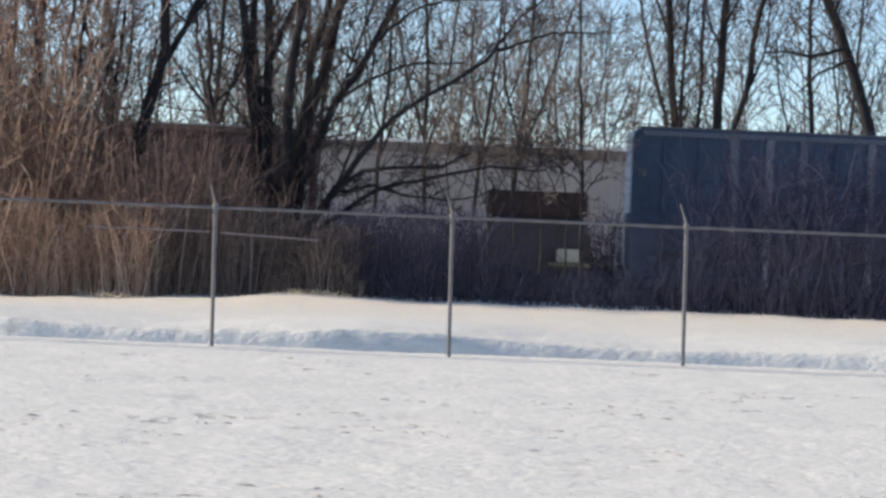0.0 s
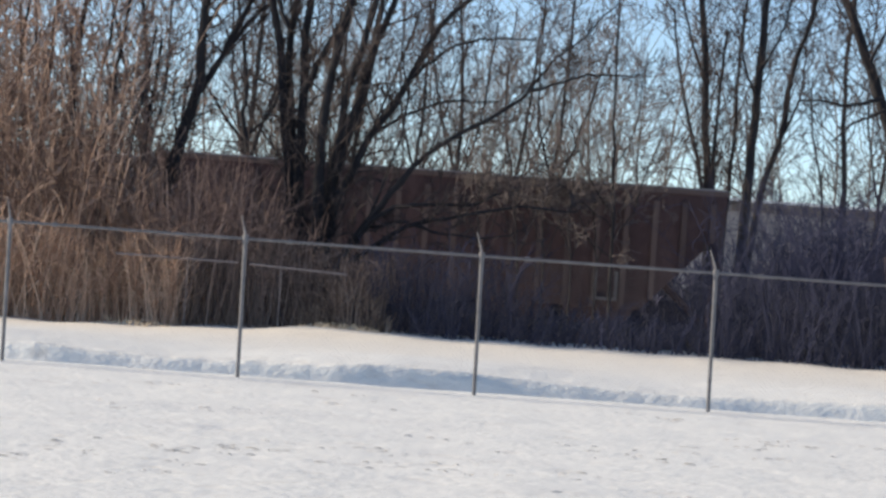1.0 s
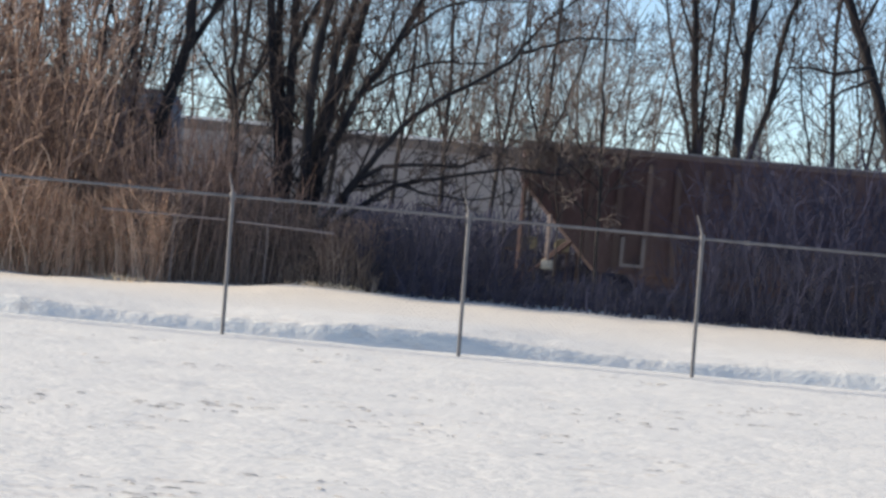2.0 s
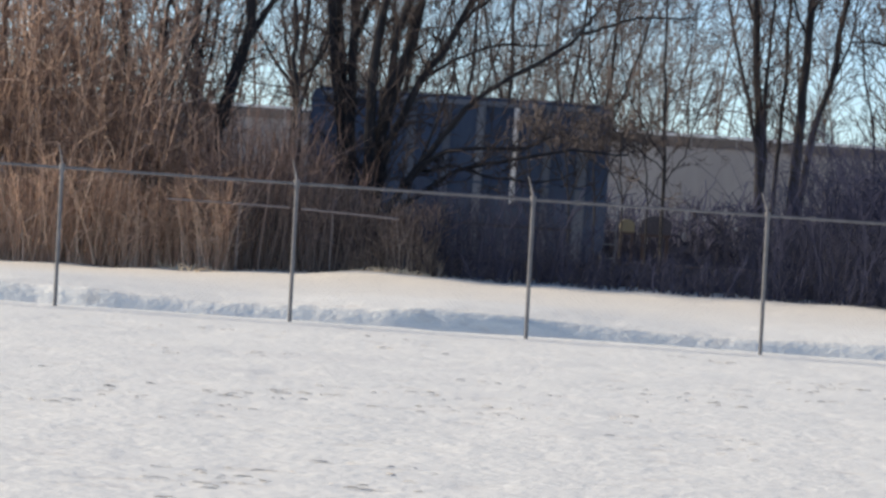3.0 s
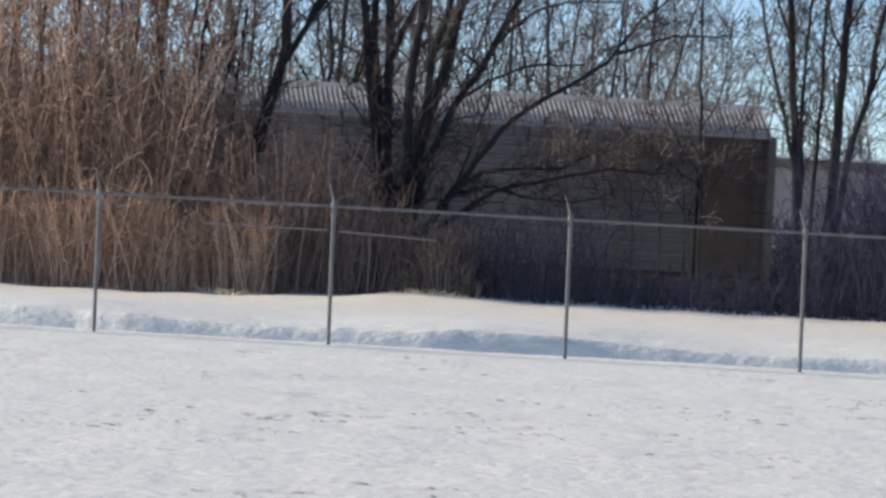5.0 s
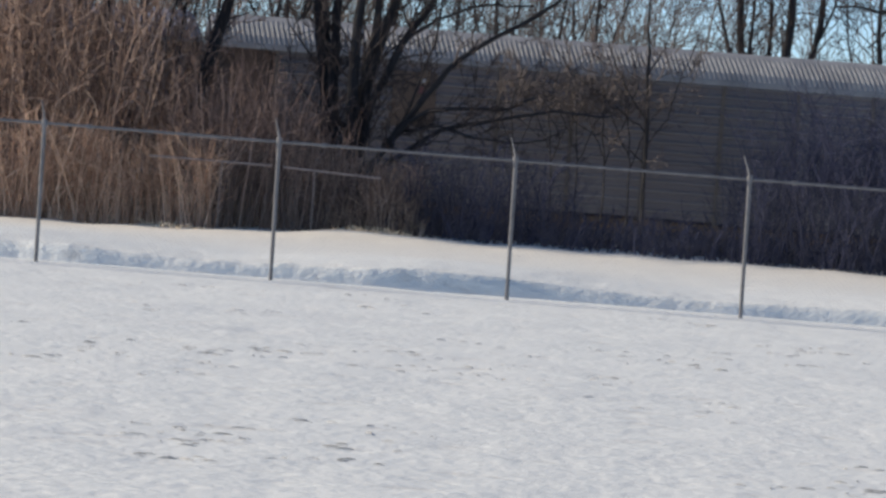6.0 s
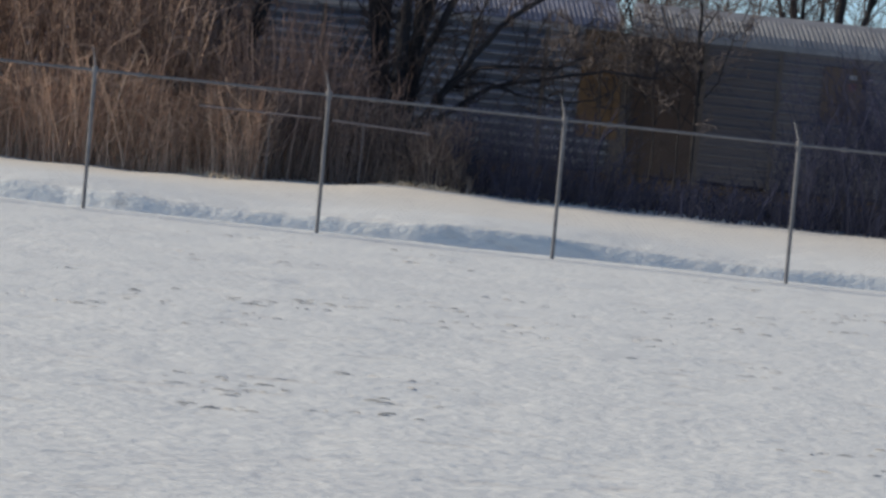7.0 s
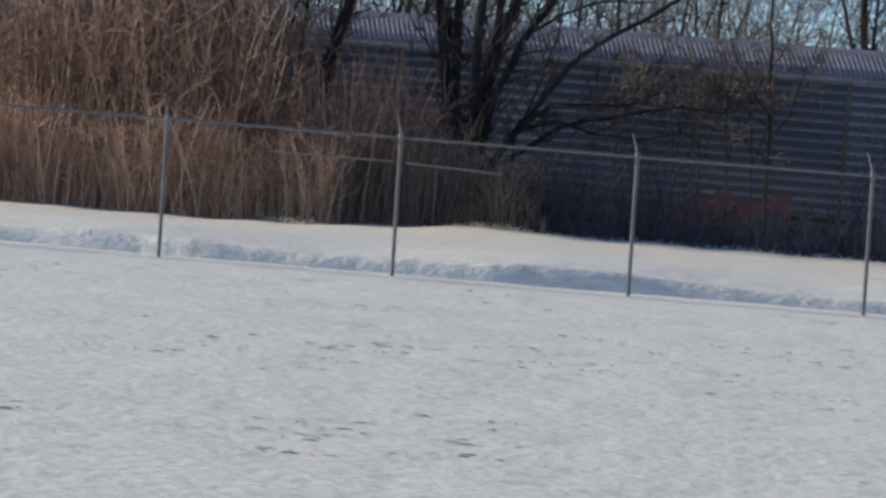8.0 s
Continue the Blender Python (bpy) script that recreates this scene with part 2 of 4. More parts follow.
def ground_sheet():
    far = lambda a, b, n: list(np.geomspace(a, b, n))
    xs = np.array([-v for v in far(13, 2500, 14)][::-1] + list(np.arange(-12.8, 12.81, 0.11)) + far(13, 2500, 14))
    ys = np.array([-2500, -600, -100, -10, 6, 14] + list(np.arange(16, 41, 0.11)) + list(np.arange(41, 52, 0.08)) + list(np.arange(52, 74, 0.22)) + list(np.arange(74, 100, 1.0)) + far(101, 4000, 16))
    X, Y = np.meshgrid(xs, ys)
    Z = lie(X, Y)
    near = (np.abs(X) < 13) & (Y > 15) & (Y < 74)
    for i, j in zip(*np.nonzero(near)):
        x, y = X[i, j], Y[i, j]
        crust = noise.fractal(Vector((x * 0.9, y * 0.5, 0)), 0.9, 2.1, 4)
        pit = noise.noise(Vector((x * 1.5, y * 0.8, 4))) + 0.35 * noise.noise(Vector((x * 4.1, y * 2.3, 9)))
        Z[i, j] += 0.012 * crust - 0.030 * max(0.0, pit - 0.40)
        if 43 < y < 46.6:        # wind-broken lumps along the foot of the drift
            lump = noise.fractal(Vector((x * 1.5, y * 1.1, 3)), 0.8, 2.1, 4) * (0.6 + 0.8 * noise.noise(Vector((x * 0.35, 0, 1))))
            Z[i, j] += 0.09 * lump * float(smooth(43.2, 44.6, y) * smooth(46.5, 45.5, y))
        if 45 < y < 50:
            Z[i, j] += 0.014 * noise.fractal(Vector((x * 0.7, y * 0.9, 7)), 0.9, 2.0, 3)
    h, w = X.shape
    idx = np.arange(h * w).reshape(h, w)
    quads = np.stack([idx[:-1, :-1], idx[:-1, 1:], idx[1:, 1:], idx[1:, :-1]], -1).reshape(-1, 4)
    me = bpy.data.meshes.new("ground")
    me.from_pydata(np.stack([X, Y, Z], -1).reshape(-1, 3).tolist(), [], quads.tolist())
    me.polygons.foreach_set("use_smooth", np.ones(len(quads), bool))
    return tagged(link("ground", me, SNOW), "snow-covered field with a drifted swale behind the fence", "snow field", kind="structure")


ground_sheet()
RAIL, TRACK = -0.80, 87.2          # top of rail and middle of the track


def track_bed():
    bm = bmesh.new()
    prof = [(TRACK - 3.2, -1.3), (TRACK - 1.7, RAIL - 0.17), (TRACK + 1.7, RAIL - 0.17), (TRACK + 3.2, -1.3)]
    rows = [[bm.verts.new((x, y, z)) for y, z in prof] for x in (-140, 120)]
    for a in range(3):
        bm.faces.new((rows[0][a], rows[1][a], rows[1][a + 1], rows[0][a + 1]))
    bed = tagged(part("track_bed", bm, BALLAST), "dark stone ballast bed under the railway track", "track bed", kind="structure")
    for side in (-0.7525, 0.7525):
        bm = bmesh.new()
        box(bm, -140, 120, TRACK + side - 0.035, TRACK + side + 0.035, RAIL - 0.04, RAIL)
        box(bm, -140, 120, TRACK + side - 0.01, TRACK + side + 0.01, RAIL - 0.13, RAIL - 0.04)
        box(bm, -140, 120, TRACK + side - 0.07, TRACK + side + 0.07, RAIL - 0.165, RAIL - 0.13)
        part("rail", bm, WHEEL, bed, "worn steel rail")


track_bed()


# ---- chain-link fence posts and rail ----
def fence():
    fen = empty("fence", pose(0, 40.77, 0), "galvanised fence frame of posts and top rail with bent arms", "fence")
    xs = [-12.2, -9.15, -6.13, -3.07, 0.0, 3.03, 6.08, 9.13]
    for i, x in enumerate(xs):
        z = float(lie(np.array(x), np.array(40.77)))
        lean = 0.03
        top, foot = Vector((x, 0, 1.80)), Vector((x + lean, 0, z - 0.3))
        p = part("post", rod(bmesh.new(), foot, top, 0.026, n=10), GALVANISED, fen)
        bm = bmesh.new()
        rod(bm, top - Vector((0, 0, 0.05)), top + Vector((0, 0, 0.05)), 0.038, n=10)
        part("cap", bm, GALVANISED, p)
        bm = bmesh.new()
        rod(bm, top + Vector((0, 0, 0.03)), top + Vector((-0.03, 0.08, 0.14)), 0.016, n=6)
        rod(bm, top + Vector((-0.03, 0.08, 0.14)), top + Vector((-0.08, 0.16, 0.30)), 0.012, 0.007, n=6)
        part("arm", bm, GALVANISED, p)
    for a, b in zip(xs, xs[1:]):
        bm = bmesh.new()
        rod(bm, (a, 0, 1.80), (b, 0, 1.80), 0.018, n=8)
        rail = part("top_rail", bm, GALVANISED, fen)
        bm = bmesh.new()
        rod(bm, (a + 0.55, 0, 1.80), (a + 0.62, 0, 1.80), 0.029, n=8)
        part("sleeve", bm, GALVANISED, rail)
    # woven wire: two sets of slanting wires, 5 cm apart
    high, P = 1.76, []
    for s in (-1, 1):
        for x in np.arange(xs[0] - high, xs[-1] + high, 0.0707):
            a, c = np.array([x, 0.04 + s * 0.003, 0.03]), np.array([x + s * high, 0.04 + s * 0.003, 0.03 + high])
            lo, hi = (xs[0] - x) / (s * high), (xs[-1] - x) / (s * high)
            t0, t1 = max(0.0, min(lo, hi)), min(1.0, max(lo, hi))
            if t1 - t0 > 0.02:
                P.append([a + (c - a) * t0, a + (c - a) * t1])
    mesh = tubes("wire_mesh", P, np.full((len(P), 2), 0.0007), GALVANISED, fen, "fine woven wire")
    tagged(mesh, kind="stuff")


fence()


# ---- rolling stock ----
def bogie(car, x):
    fr = bmesh.new()
    for s in (-1, 1):
        y = s * 1.0
        box(fr, x - 1.15, x + 1.15, y - 0.07, y + 0.07, 0.42, 0.62, 0.03)
        box(fr, x - 0.35, x + 0.35, y - 0.09, y + 0.09, 0.25, 0.75, 0.03)
        for dx in (-0.86, 0.86):
            box(fr, x + dx - 0.17, x + dx + 0.17, y - 0.1, y + 0.1, 0.32, 0.6, 0.03)
    box(fr, x - 0.22, x + 0.22, -1.0, 1.0, 0.4, 0.7)
    b = part("bogie", fr, STEEL, car)
    for dx in (-0.86, 0.86):
        bm = bmesh.new()
        rod(bm, (x + dx, -0.8, 0.42), (x + dx, 0.8, 0.42), 0.08, n=8)
        for s in (-1, 1):
            rod(bm, (x + dx, s * 0.70, 0.42), (x + dx, s * 0.82, 0.42), 0.42, n=24)
        part("wheelset", bm, WHEEL, b)


def underframe(car, length, z0=0.85, z1=1.1, half=1.25):
    bm = bmesh.new()
    box(bm, -length / 2, length / 2, -0.35, 0.35, z0 - 0.15, z1)
    for s in (-1, 1):
        box(bm, -length / 2, length / 2, s * half - 0.08, s * half + 0.08, z0, z1)
    for k in range(9):
        x = -length / 2 + 0.1 + k * (length - 0.2) / 8
        box(bm, x - 0.1, x + 0.1, -half + 0.08, half - 0.08, z0 + 0.02, z1 - 0.01)
    part("underframe", bm, STEEL, car)
    for s in (-1, 1):
        bm = box(bmesh.new(), s * length / 2 - 0.05, s * (length / 2 + 0.42), -0.12, 0.12, 0.72, 0.98, 0.03) if s > 0 else box(bmesh.new(), -length / 2 - 0.42, -length / 2 + 0.05, -0.12, 0.12, 0.72, 0.98, 0.03)
        part("coupler", bm, STEEL, car)


def ladder(car, x, y, z0, z1, mat):
    bm = bmesh.new()
    for dx in (-0.2, 0.2):
        rod(bm, (x + dx, y, z0), (x + dx, y, z1), 0.018, n=6)
    k = z0 + 0.15
    while k < z1:
        rod(bm, (x - 0.2, y, k), (x + 0.2, y, k), 0.013, n=5)
        k += 0.38
    part("ladder", bm, mat, car)


def hopper(length=15.5):
    car = empty("hopper_car", pose(0, 0, 0), "rust-brown ribbed hopper rail car with sloping ends", "rail car")
    L, top, low = length / 2, 4.80, 1.55
    bm = bmesh.new()                     # shell: side profile with sloped end sheets, open at the top
    prof = [(-L, top), (-L, 3.85), (-L + 2.2, low), (L - 2.2, low), (L, 3.85), (L, top)]
    outer = [[bm.verts.new((x, s * 1.5, z)) for x, z in prof] for s in (-1, 1)]
    inner = [[bm.verts.new((x * 0.99, s * 1.44, z + (0.05 if z < top else 0))) for x, z in prof] for s in (-1, 1)]
    bm.faces.new(outer[0])
    bm.faces.new(outer[1][::-1])
    bm.faces.new(inner[0][::-1])
    bm.faces.new(inner[1])
    for i in range(5):
        bm.faces.new((outer[0][i], outer[1][i], outer[1][i + 1], outer[0][i + 1]))
        bm.faces.new((inner[0][i + 1], inner[1][i + 1], inner[1][i], inner[0][i]))
    for s in (0, 1):
        bm.faces.new((outer[s][0], outer[s][5], inner[s][5], inner[s][0]))
    for e in (0, 5):
        bm.faces.new((outer[0][e], outer[1][e], inner[1][e], inner[0][e]))
    part("shell", bm, RUST, car)
    bm = bmesh.new()                     # cap rail round the top
    for s in (-1, 1):
        box(bm, -L - 0.04, L + 0.04, s * 1.5 - 0.07, s * 1.5 + 0.07, top - 0.02, top + 0.12, 0.02)
        box(bm, s * L - 0.07, s * L + 0.07, -1.43, 1.43, top - 0.02, top + 0.12, 0.02)
    part("top_rail", bm, RUST_RIB, car)
    for s in (-1, 1):
        box_part("rim", -L, L, s * 1.5 - 0.06, s * 1.5 + 0.06, top + 0.122, top + 0.165, RACK_ROOF, car, "pale dusted upper rim")
    n = 20
    for s in (-1, 1):
        for k in range(n):
            x = -L + 0.35 + k * (length - 0.7) / (n - 1)
            reach = min(L - abs(x), 2.2)
            z0 = 3.85 - (3.85 - low) * reach / 2.2
            box_part("side_post", x - 0.075, x + 0.075, s * 1.5 - 0.10 if s < 0 else 1.5, s * 1.5 if s < 0 else 1.60, z0, top - 0.25, RUST_RIB, car)
    for x in (-L + 4.2, -1.1, 2.2, L - 3.3):
        bm = bmesh.new()
        a = [bm.verts.new((x - 1.0 + dx, y, low)) for dx, y in ((0, -1.3), (2.0, -1.3), (2.0, 1.3), (0, 1.3))]
        b = [bm.verts.new((x - 0.35 + dx, y, 0.55)) for dx, y in ((0, -0.9), (0.7, -0.9), (0.7, 0.9), (0, 0.9))]
        bm.faces.new(b[::-1])
        for i in range(4):
            bm.faces.new((a[i], b[i], b[(i + 1) % 4], a[(i + 1) % 4]))
        part("chute", bm, RUST, car)
    for e in (-1, 1):
        for y in (-1.35, -0.5, 0.5, 1.35):
            part("end_post", rod(bmesh.new(), (e * (L - 0.1), y, 1.05), (e * (L - 0.1), y, 3.87), 0.05, n=6), RUST, car)
        for y in (-1.3, 1.3):
            part("brace", rod(bmesh.new(), (e * (L - 0.15), y, 1.1), (e * (L - 1.5), y, 2.3), 0.05, n=6), RUST, car)
        ladder(car, e * (L - 0.35), -1.62, 1.0, 3.7, STEEL)
        x = e * 4.6                      # pale step frame hung on the side
        bm = bmesh.new()
        box(bm, x - 0.33, x - 0.24, -1.70, -1.62, 1.75, 2.55)
        box(bm, x + 0.24, x + 0.33, -1.70, -1.62, 1.75, 2.55)
        box(bm, x - 0.24, x + 0.24, -1.70, -1.62, 1.75, 1.84)
        part("step_frame", bm, RACK_LIP, car, "worn pale step frame")
    part("brake_pipe", rod(bmesh.new(), (-L + 0.85, -1.5, 1.75), (-L + 0.85, -1.5, 3.0), 0.06, n=8), RAIL_PIPE, car, "pale upright pipe")
    part("air_tank", rod(bmesh.new(), (-L + 0.72, -1.5, 1.62), (-L + 1.02, -1.5, 1.62), 0.13, n=14), PALE_BOX, car, "small pale air tank")
    underframe(car, length + 0.3)
    for x in (-L + 1.7, L - 1.7):
        bogie(car, x)
    return car


def blue_car(length=8.2, stripe=True):
    car = empty("blue_rail_car", pose(0, 0, 0), "short tall blue ribbed covered rail car with rounded lower corners", "rail car")
    L, top, low, half = length / 2, 5.36, 1.02, 1.5
    bm = bmesh.new()
    prof = []
    for cx, cz, a0 in ((L - 0.25, top - 0.25, 0), (-L + 0.25, top - 0.25, 90)):
        prof += [(cx + 0.25 * math.cos(radians(a0 + k * 30)), cz + 0.25 * math.sin(radians(a0 + k * 30))) for k in range(4)]
    for cx, cz, a0 in ((-L + 0.7, low + 0.7, 180), (L - 0.7, low + 0.7, 270)):
        prof += [(cx + 0.7 * math.cos(radians(a0 + k * 18)), cz + 0.7 * math.sin(radians(a0 + k * 18))) for k in range(6)]
    rings = [[bm.verts.new((x, y, z)) for x, z in prof] for y in (-half, half)]
    bm.faces.new(rings[0][::-1])
    bm.faces.new(rings[1])
    n = len(prof)
    for i in range(n):
        bm.faces.new((rings[0][i], rings[0][(i + 1) % n], rings[1][(i + 1) % n], rings[1][i]))
    part("body", bm, BLUE, car)
    for s in (-1, 1):
        y0, y1 = (-half - 0.08, -half) if s < 0 else (half, half + 0.08)
        for x, wide, mat in ((0.9, 0.05, BLUE), (1.85, 0.05, BLUE), (2.77, 0.12, BLUE_RIB), (3.74, 0.10, BLUE_RIB), (4.65, 0.11, BLUE_RIB), (5.55, 0.05, BLUE), (6.5, 0.10, BLUE_RIB), (7.45, 0.14, BLUE_RIB)):
            box_part("side_post", x - L - wide, x - L + wide, y0, y1, low + 0.1, top - 0.2, mat, car)
        y0, y1 = (-half - 0.05, -half) if s < 0 else (half, half + 0.05)
        box_part("side_rail", -L + 0.3, L - 0.3, y0 - 0.06, y1 + 0.06, top - 0.2, top - 0.06, BLUE_RIB, car)
        box_part("side_rail", -L + 0.9, L - 0.9, y0 - 0.05, y1 + 0.05, 1.9, 1.98, STEEL, car)
        box_part("side_rail", -L + 0.4, L - 0.4, y0 - 0.04, y1 + 0.04, 3.05, 3.11, BLUE, car)
    if stripe:
        box_part("stripe", 1.45, 1.58, -half - 0.14, -half - 0.085, 2.55, 5.15, WHITE_STRIPE, car, "bright white upright strip")
    for x in (-2.4, 0.0, 2.4):
        bm = bmesh.new()
        rod(bm, (x, 0, top - 0.02), (x, 0, top + 0.10), 0.45, 0.42, n=16)
        part("hatch", bm, BLUE_RIB, car)
    for s in (-1, 1):
        box_part("rim", -L + 0.3, L - 0.3, s * 1.44 - 0.04, s * 1.44 + 0.04, top + 0.002, top + 0.045, RACK_LIP, car, "pale dusted upper rim")
    box_part("roof_walk", -L + 0.2, L - 0.2, -0.95, -0.6, top + 0.02, top + 0.07, STEEL, car)
    for x in (-L - 0.12, L + 0.12):
        ladder(car, x, -1.35, 1.1, top - 0.1, BLUE_RIB)
    underframe(car, length + 1.6)
    for x in (-L + 0.6, L - 0.6):
        bogie(car, x)
    return car


def flat_car(length):
    car = empty("flat_car", pose(0, 0, 0), "low dark steel flat rail car with wooden deck", "rail car")
    n = 14
    for k in range(n):
        x0 = -length / 2 + k * length / n
        box_part("deck_plank", x0 + 0.01, x0 + length / n - 0.01, -1.45, 1.45, 1.1, 1.17, CRATE, car)
    for s in (-1, 1):
        for k in range(5):
            x = -length / 2 + 0.5 + k * (length - 1) / 4
            box_part("stake_pocket", x - 0.06, x + 0.06, s * 1.45 - 0.05, s * 1.45 + 0.05, 0.8, 1.2, STEEL, car)
    underframe(car, length)
    for x in (-length / 2 + 1.5, length / 2 - 1.5):
        bogie(car, x)
    return car


def machine_load(length, deck=2.86, top=3.52, low=False):
    """A sheeted machine that rides on a flat car; its middle lies at the origin."""
    car = empty("machine_load", pose(0, 0, 0), "low dark sheeted machine with a pale plank, on the flat car" if low else "dark sheeted machine with brown boxed top on the flat car", "machine")
    a, b = -length / 2, length / 2
    box_part("body", a, b, -1.2, 1.2, 1.172, deck, TARP, car, "dark sheeted sides", 0.08)
    box_part("top", a - 0.05, b + 0.05, -1.25, 1.25, deck, top, CRATE, car, "brown boxed top", 0.04)
    for k in range(5):
        x = a + 0.25 + k * (length - 0.5) / 4
        box_part("batten", x - 0.04, x + 0.04, -1.29, -1.25, deck + 0.04, top - 0.04, CRATE, car)
    if low:
        box_part("plank", a - 0.75, b - 0.55, -1.46, -1.2, 1.20, 1.27, CARTON, car, "weathered pale plank")
        box_part("box", b - 1.15, b - 0.6, -1.46, -1.2, 1.272, 1.42, PALE_BOX, car, "small pale box", 0.03)
    else:
        box_part("box", b - 0.75, b - 0.1, -1.42, -1.2, 1.62, 1.98, PALE_BOX, car, "small pale box", 0.03)
        box_part("bar", b - 0.95, b + 0.15, -1.44, -1.2, 1.50, 1.60, YELLOW, car, "dull yellow bar")
    return car


def autorack(length=22.3, blue=False):
    car = empty("autorack_car", pose(0, 0, 0), "tall enclosed car-carrier rail car with slatted side sheets and corrugated roof", "rail car")
    L, half, low, eave, top = length / 2, 1.5, 1.12, 5.22, 6.13
    side = RACK_BLUE if blue else RACK_SIDE
    # corrugated roof, arched across and ribbed along
    nx = int(length / 0.034)
    prof = [(-half * 1.02, eave), (-half * 1.02, eave + 0.10), (-half * 0.93, eave + 0.30), (-half * 0.70, eave + 0.58), (-half * 0.42, eave + 0.80), (-half * 0.15, top)]
    prof += [(-y, z) for y, z in prof[::-1]]
    m = len(prof)
    xs = np.linspace(-L, L, nx)
    ribs = 0.034 * (np.arange(nx) % 4 > 1)
    V = []
    for x, r in zip(xs, ribs):
        for y, z in prof:
            r1 = r * min(1, (z - eave) / 0.2) * float(z < eave + 0.7)
            V.append((max(-L, min(L, x - 0.35 * (z - eave))), y * (1 + 0.4 * r1 / 1.5), z + r1))
    F = [(i * m + j, (i + 1) * m + j, (i + 1) * m + j + 1, i * m + j + 1) for i in range(nx - 1) for j in range(m - 1)]
    for e in (0, nx - 1):
        F.append(tuple(e * m + j for j in range(m)))
    me = bpy.data.meshes.new("roof")
    me.from_pydata(V, [], F)
    link("roof", me, BLUE_ROOF if blue else RACK_ROOF, car, "pale ribbed metal roof")
    bays = 12
    w = length / bays
    sheets = {}
    for s in (-1, 1):
        for k in range(bays + 1):
            x = -L + k * w
            wide = 0.14 if k in (0, bays) else 0.06
            box_part("side_post", x - wide, x + wide, s * half - 0.05, s * half + 0.05, low, eave + 0.02, RACK_POST, car)
        for k in range(bays):
            x0 = -L + k * w + 0.062
            if blue and k == bays - 1 and s < 0:
                box_part("end_panel", x0 + w - 1.1, x0 + w + 0.04, -half - 0.08, -half - 0.056, 2.3, eave, RACK_ORANGE, car, "orange-brown painted end panel")
            elif k in (0, bays - 1) and s < 0:
                box_part("end_panel", x0 + 0.08, x0 + w - 0.2, -half - 0.02, -half + 0.02, low + 0.3, eave, RACK_END, car, "brown painted end panel")
                continue
            ww = w - 0.124
            if "slats" not in sheets:
                n = 14                       # one pressed sheet: flat strips with a ledge under each
                h = (eave - low - 0.35) / n
                line = []
                for i in range(n):
                    z = low + 0.33 + i * h
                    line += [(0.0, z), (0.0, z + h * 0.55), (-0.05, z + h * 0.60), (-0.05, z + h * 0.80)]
                line.append((0.0, eave - 0.02))
                V = [(x, y, z) for x in (0, ww) for y, z in line]
                V += [(x, y + 0.012, z) for x in (0, ww) for y, z in line]
                m, F, M = len(line), [], []
                for o in (0, 2 * m):
                    for i in range(m - 1):
                        F.append((o + i, o + m + i, o + m + i + 1, o + i + 1))
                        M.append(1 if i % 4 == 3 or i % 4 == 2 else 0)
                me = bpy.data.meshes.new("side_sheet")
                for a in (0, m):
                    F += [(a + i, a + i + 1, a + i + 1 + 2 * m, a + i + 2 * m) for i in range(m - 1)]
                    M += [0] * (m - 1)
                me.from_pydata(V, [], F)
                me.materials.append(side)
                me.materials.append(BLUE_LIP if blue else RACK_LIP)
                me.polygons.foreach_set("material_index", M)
                sheets["slats"] = me
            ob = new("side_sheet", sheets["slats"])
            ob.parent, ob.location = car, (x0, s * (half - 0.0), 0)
            if s > 0:
                ob.rotation_euler = (0, 0, 0)
        y0, y1 = (s * half - 0.07, s * half + 0.07)
        box_part("sill", -L, L, y0, y1, 0.98, low + 0.22, RACK_SILL, car, "yellow-brown painted side sill")
        box_part("eave_rail", -L, L, s * half - 0.075, s * half + 0.075, eave - 0.05, eave + 0.06, RACK_ROOF, car)
    for e in (-1, 1):
        for y in (-0.75, 0.75):
            box_part("end_door", e * L - 0.04, e * L + 0.04, y - 0.73, y + 0.73, low, eave, RACK_END, car)
        ladder(car, e * (L - 0.3), -half - 0.09, 1.1, 5.6, STEEL)
    if blue:
        for x, w, z0, z1 in ((1.9, 0.7, 1.36, 1.75), (2.7, 0.5, 1.40, 1.95), (3.3, 0.8, 1.34, 1.7), (4.2, 0.6, 1.38, 2.0)):
            box_part("paint_patch", x, x + w, -half - 0.062, -half - 0.054, z0, z1, RED, car, "sprayed dull red paint")
    else:
        box_part("placard", -6.95, -5.75, -half - 0.07, -half - 0.054, 3.4, 4.9, TAN_PANEL, car, "tan square panel")
        box_part("sign_plate", -6.25, -6.05, -half - 0.078, -half - 0.072, 4.6, 4.72, RACK_ROOF, car, "small pale plate")
        box_part("sign_plate", -6.25, -6.05, -half - 0.078, -half - 0.072, 4.3, 4.5, RED, car, "small red plate")
    for z in (low, 2.9):
        box_part("deck", -L + 0.1, L - 0.1, -1.42, 1.42, z - 0.06, z, STEEL, car)
    underframe(car, length, 0.75, 0.97)
    for x in (-L + 2.2, L - 2.2):
        bogie(car, x)
    return car


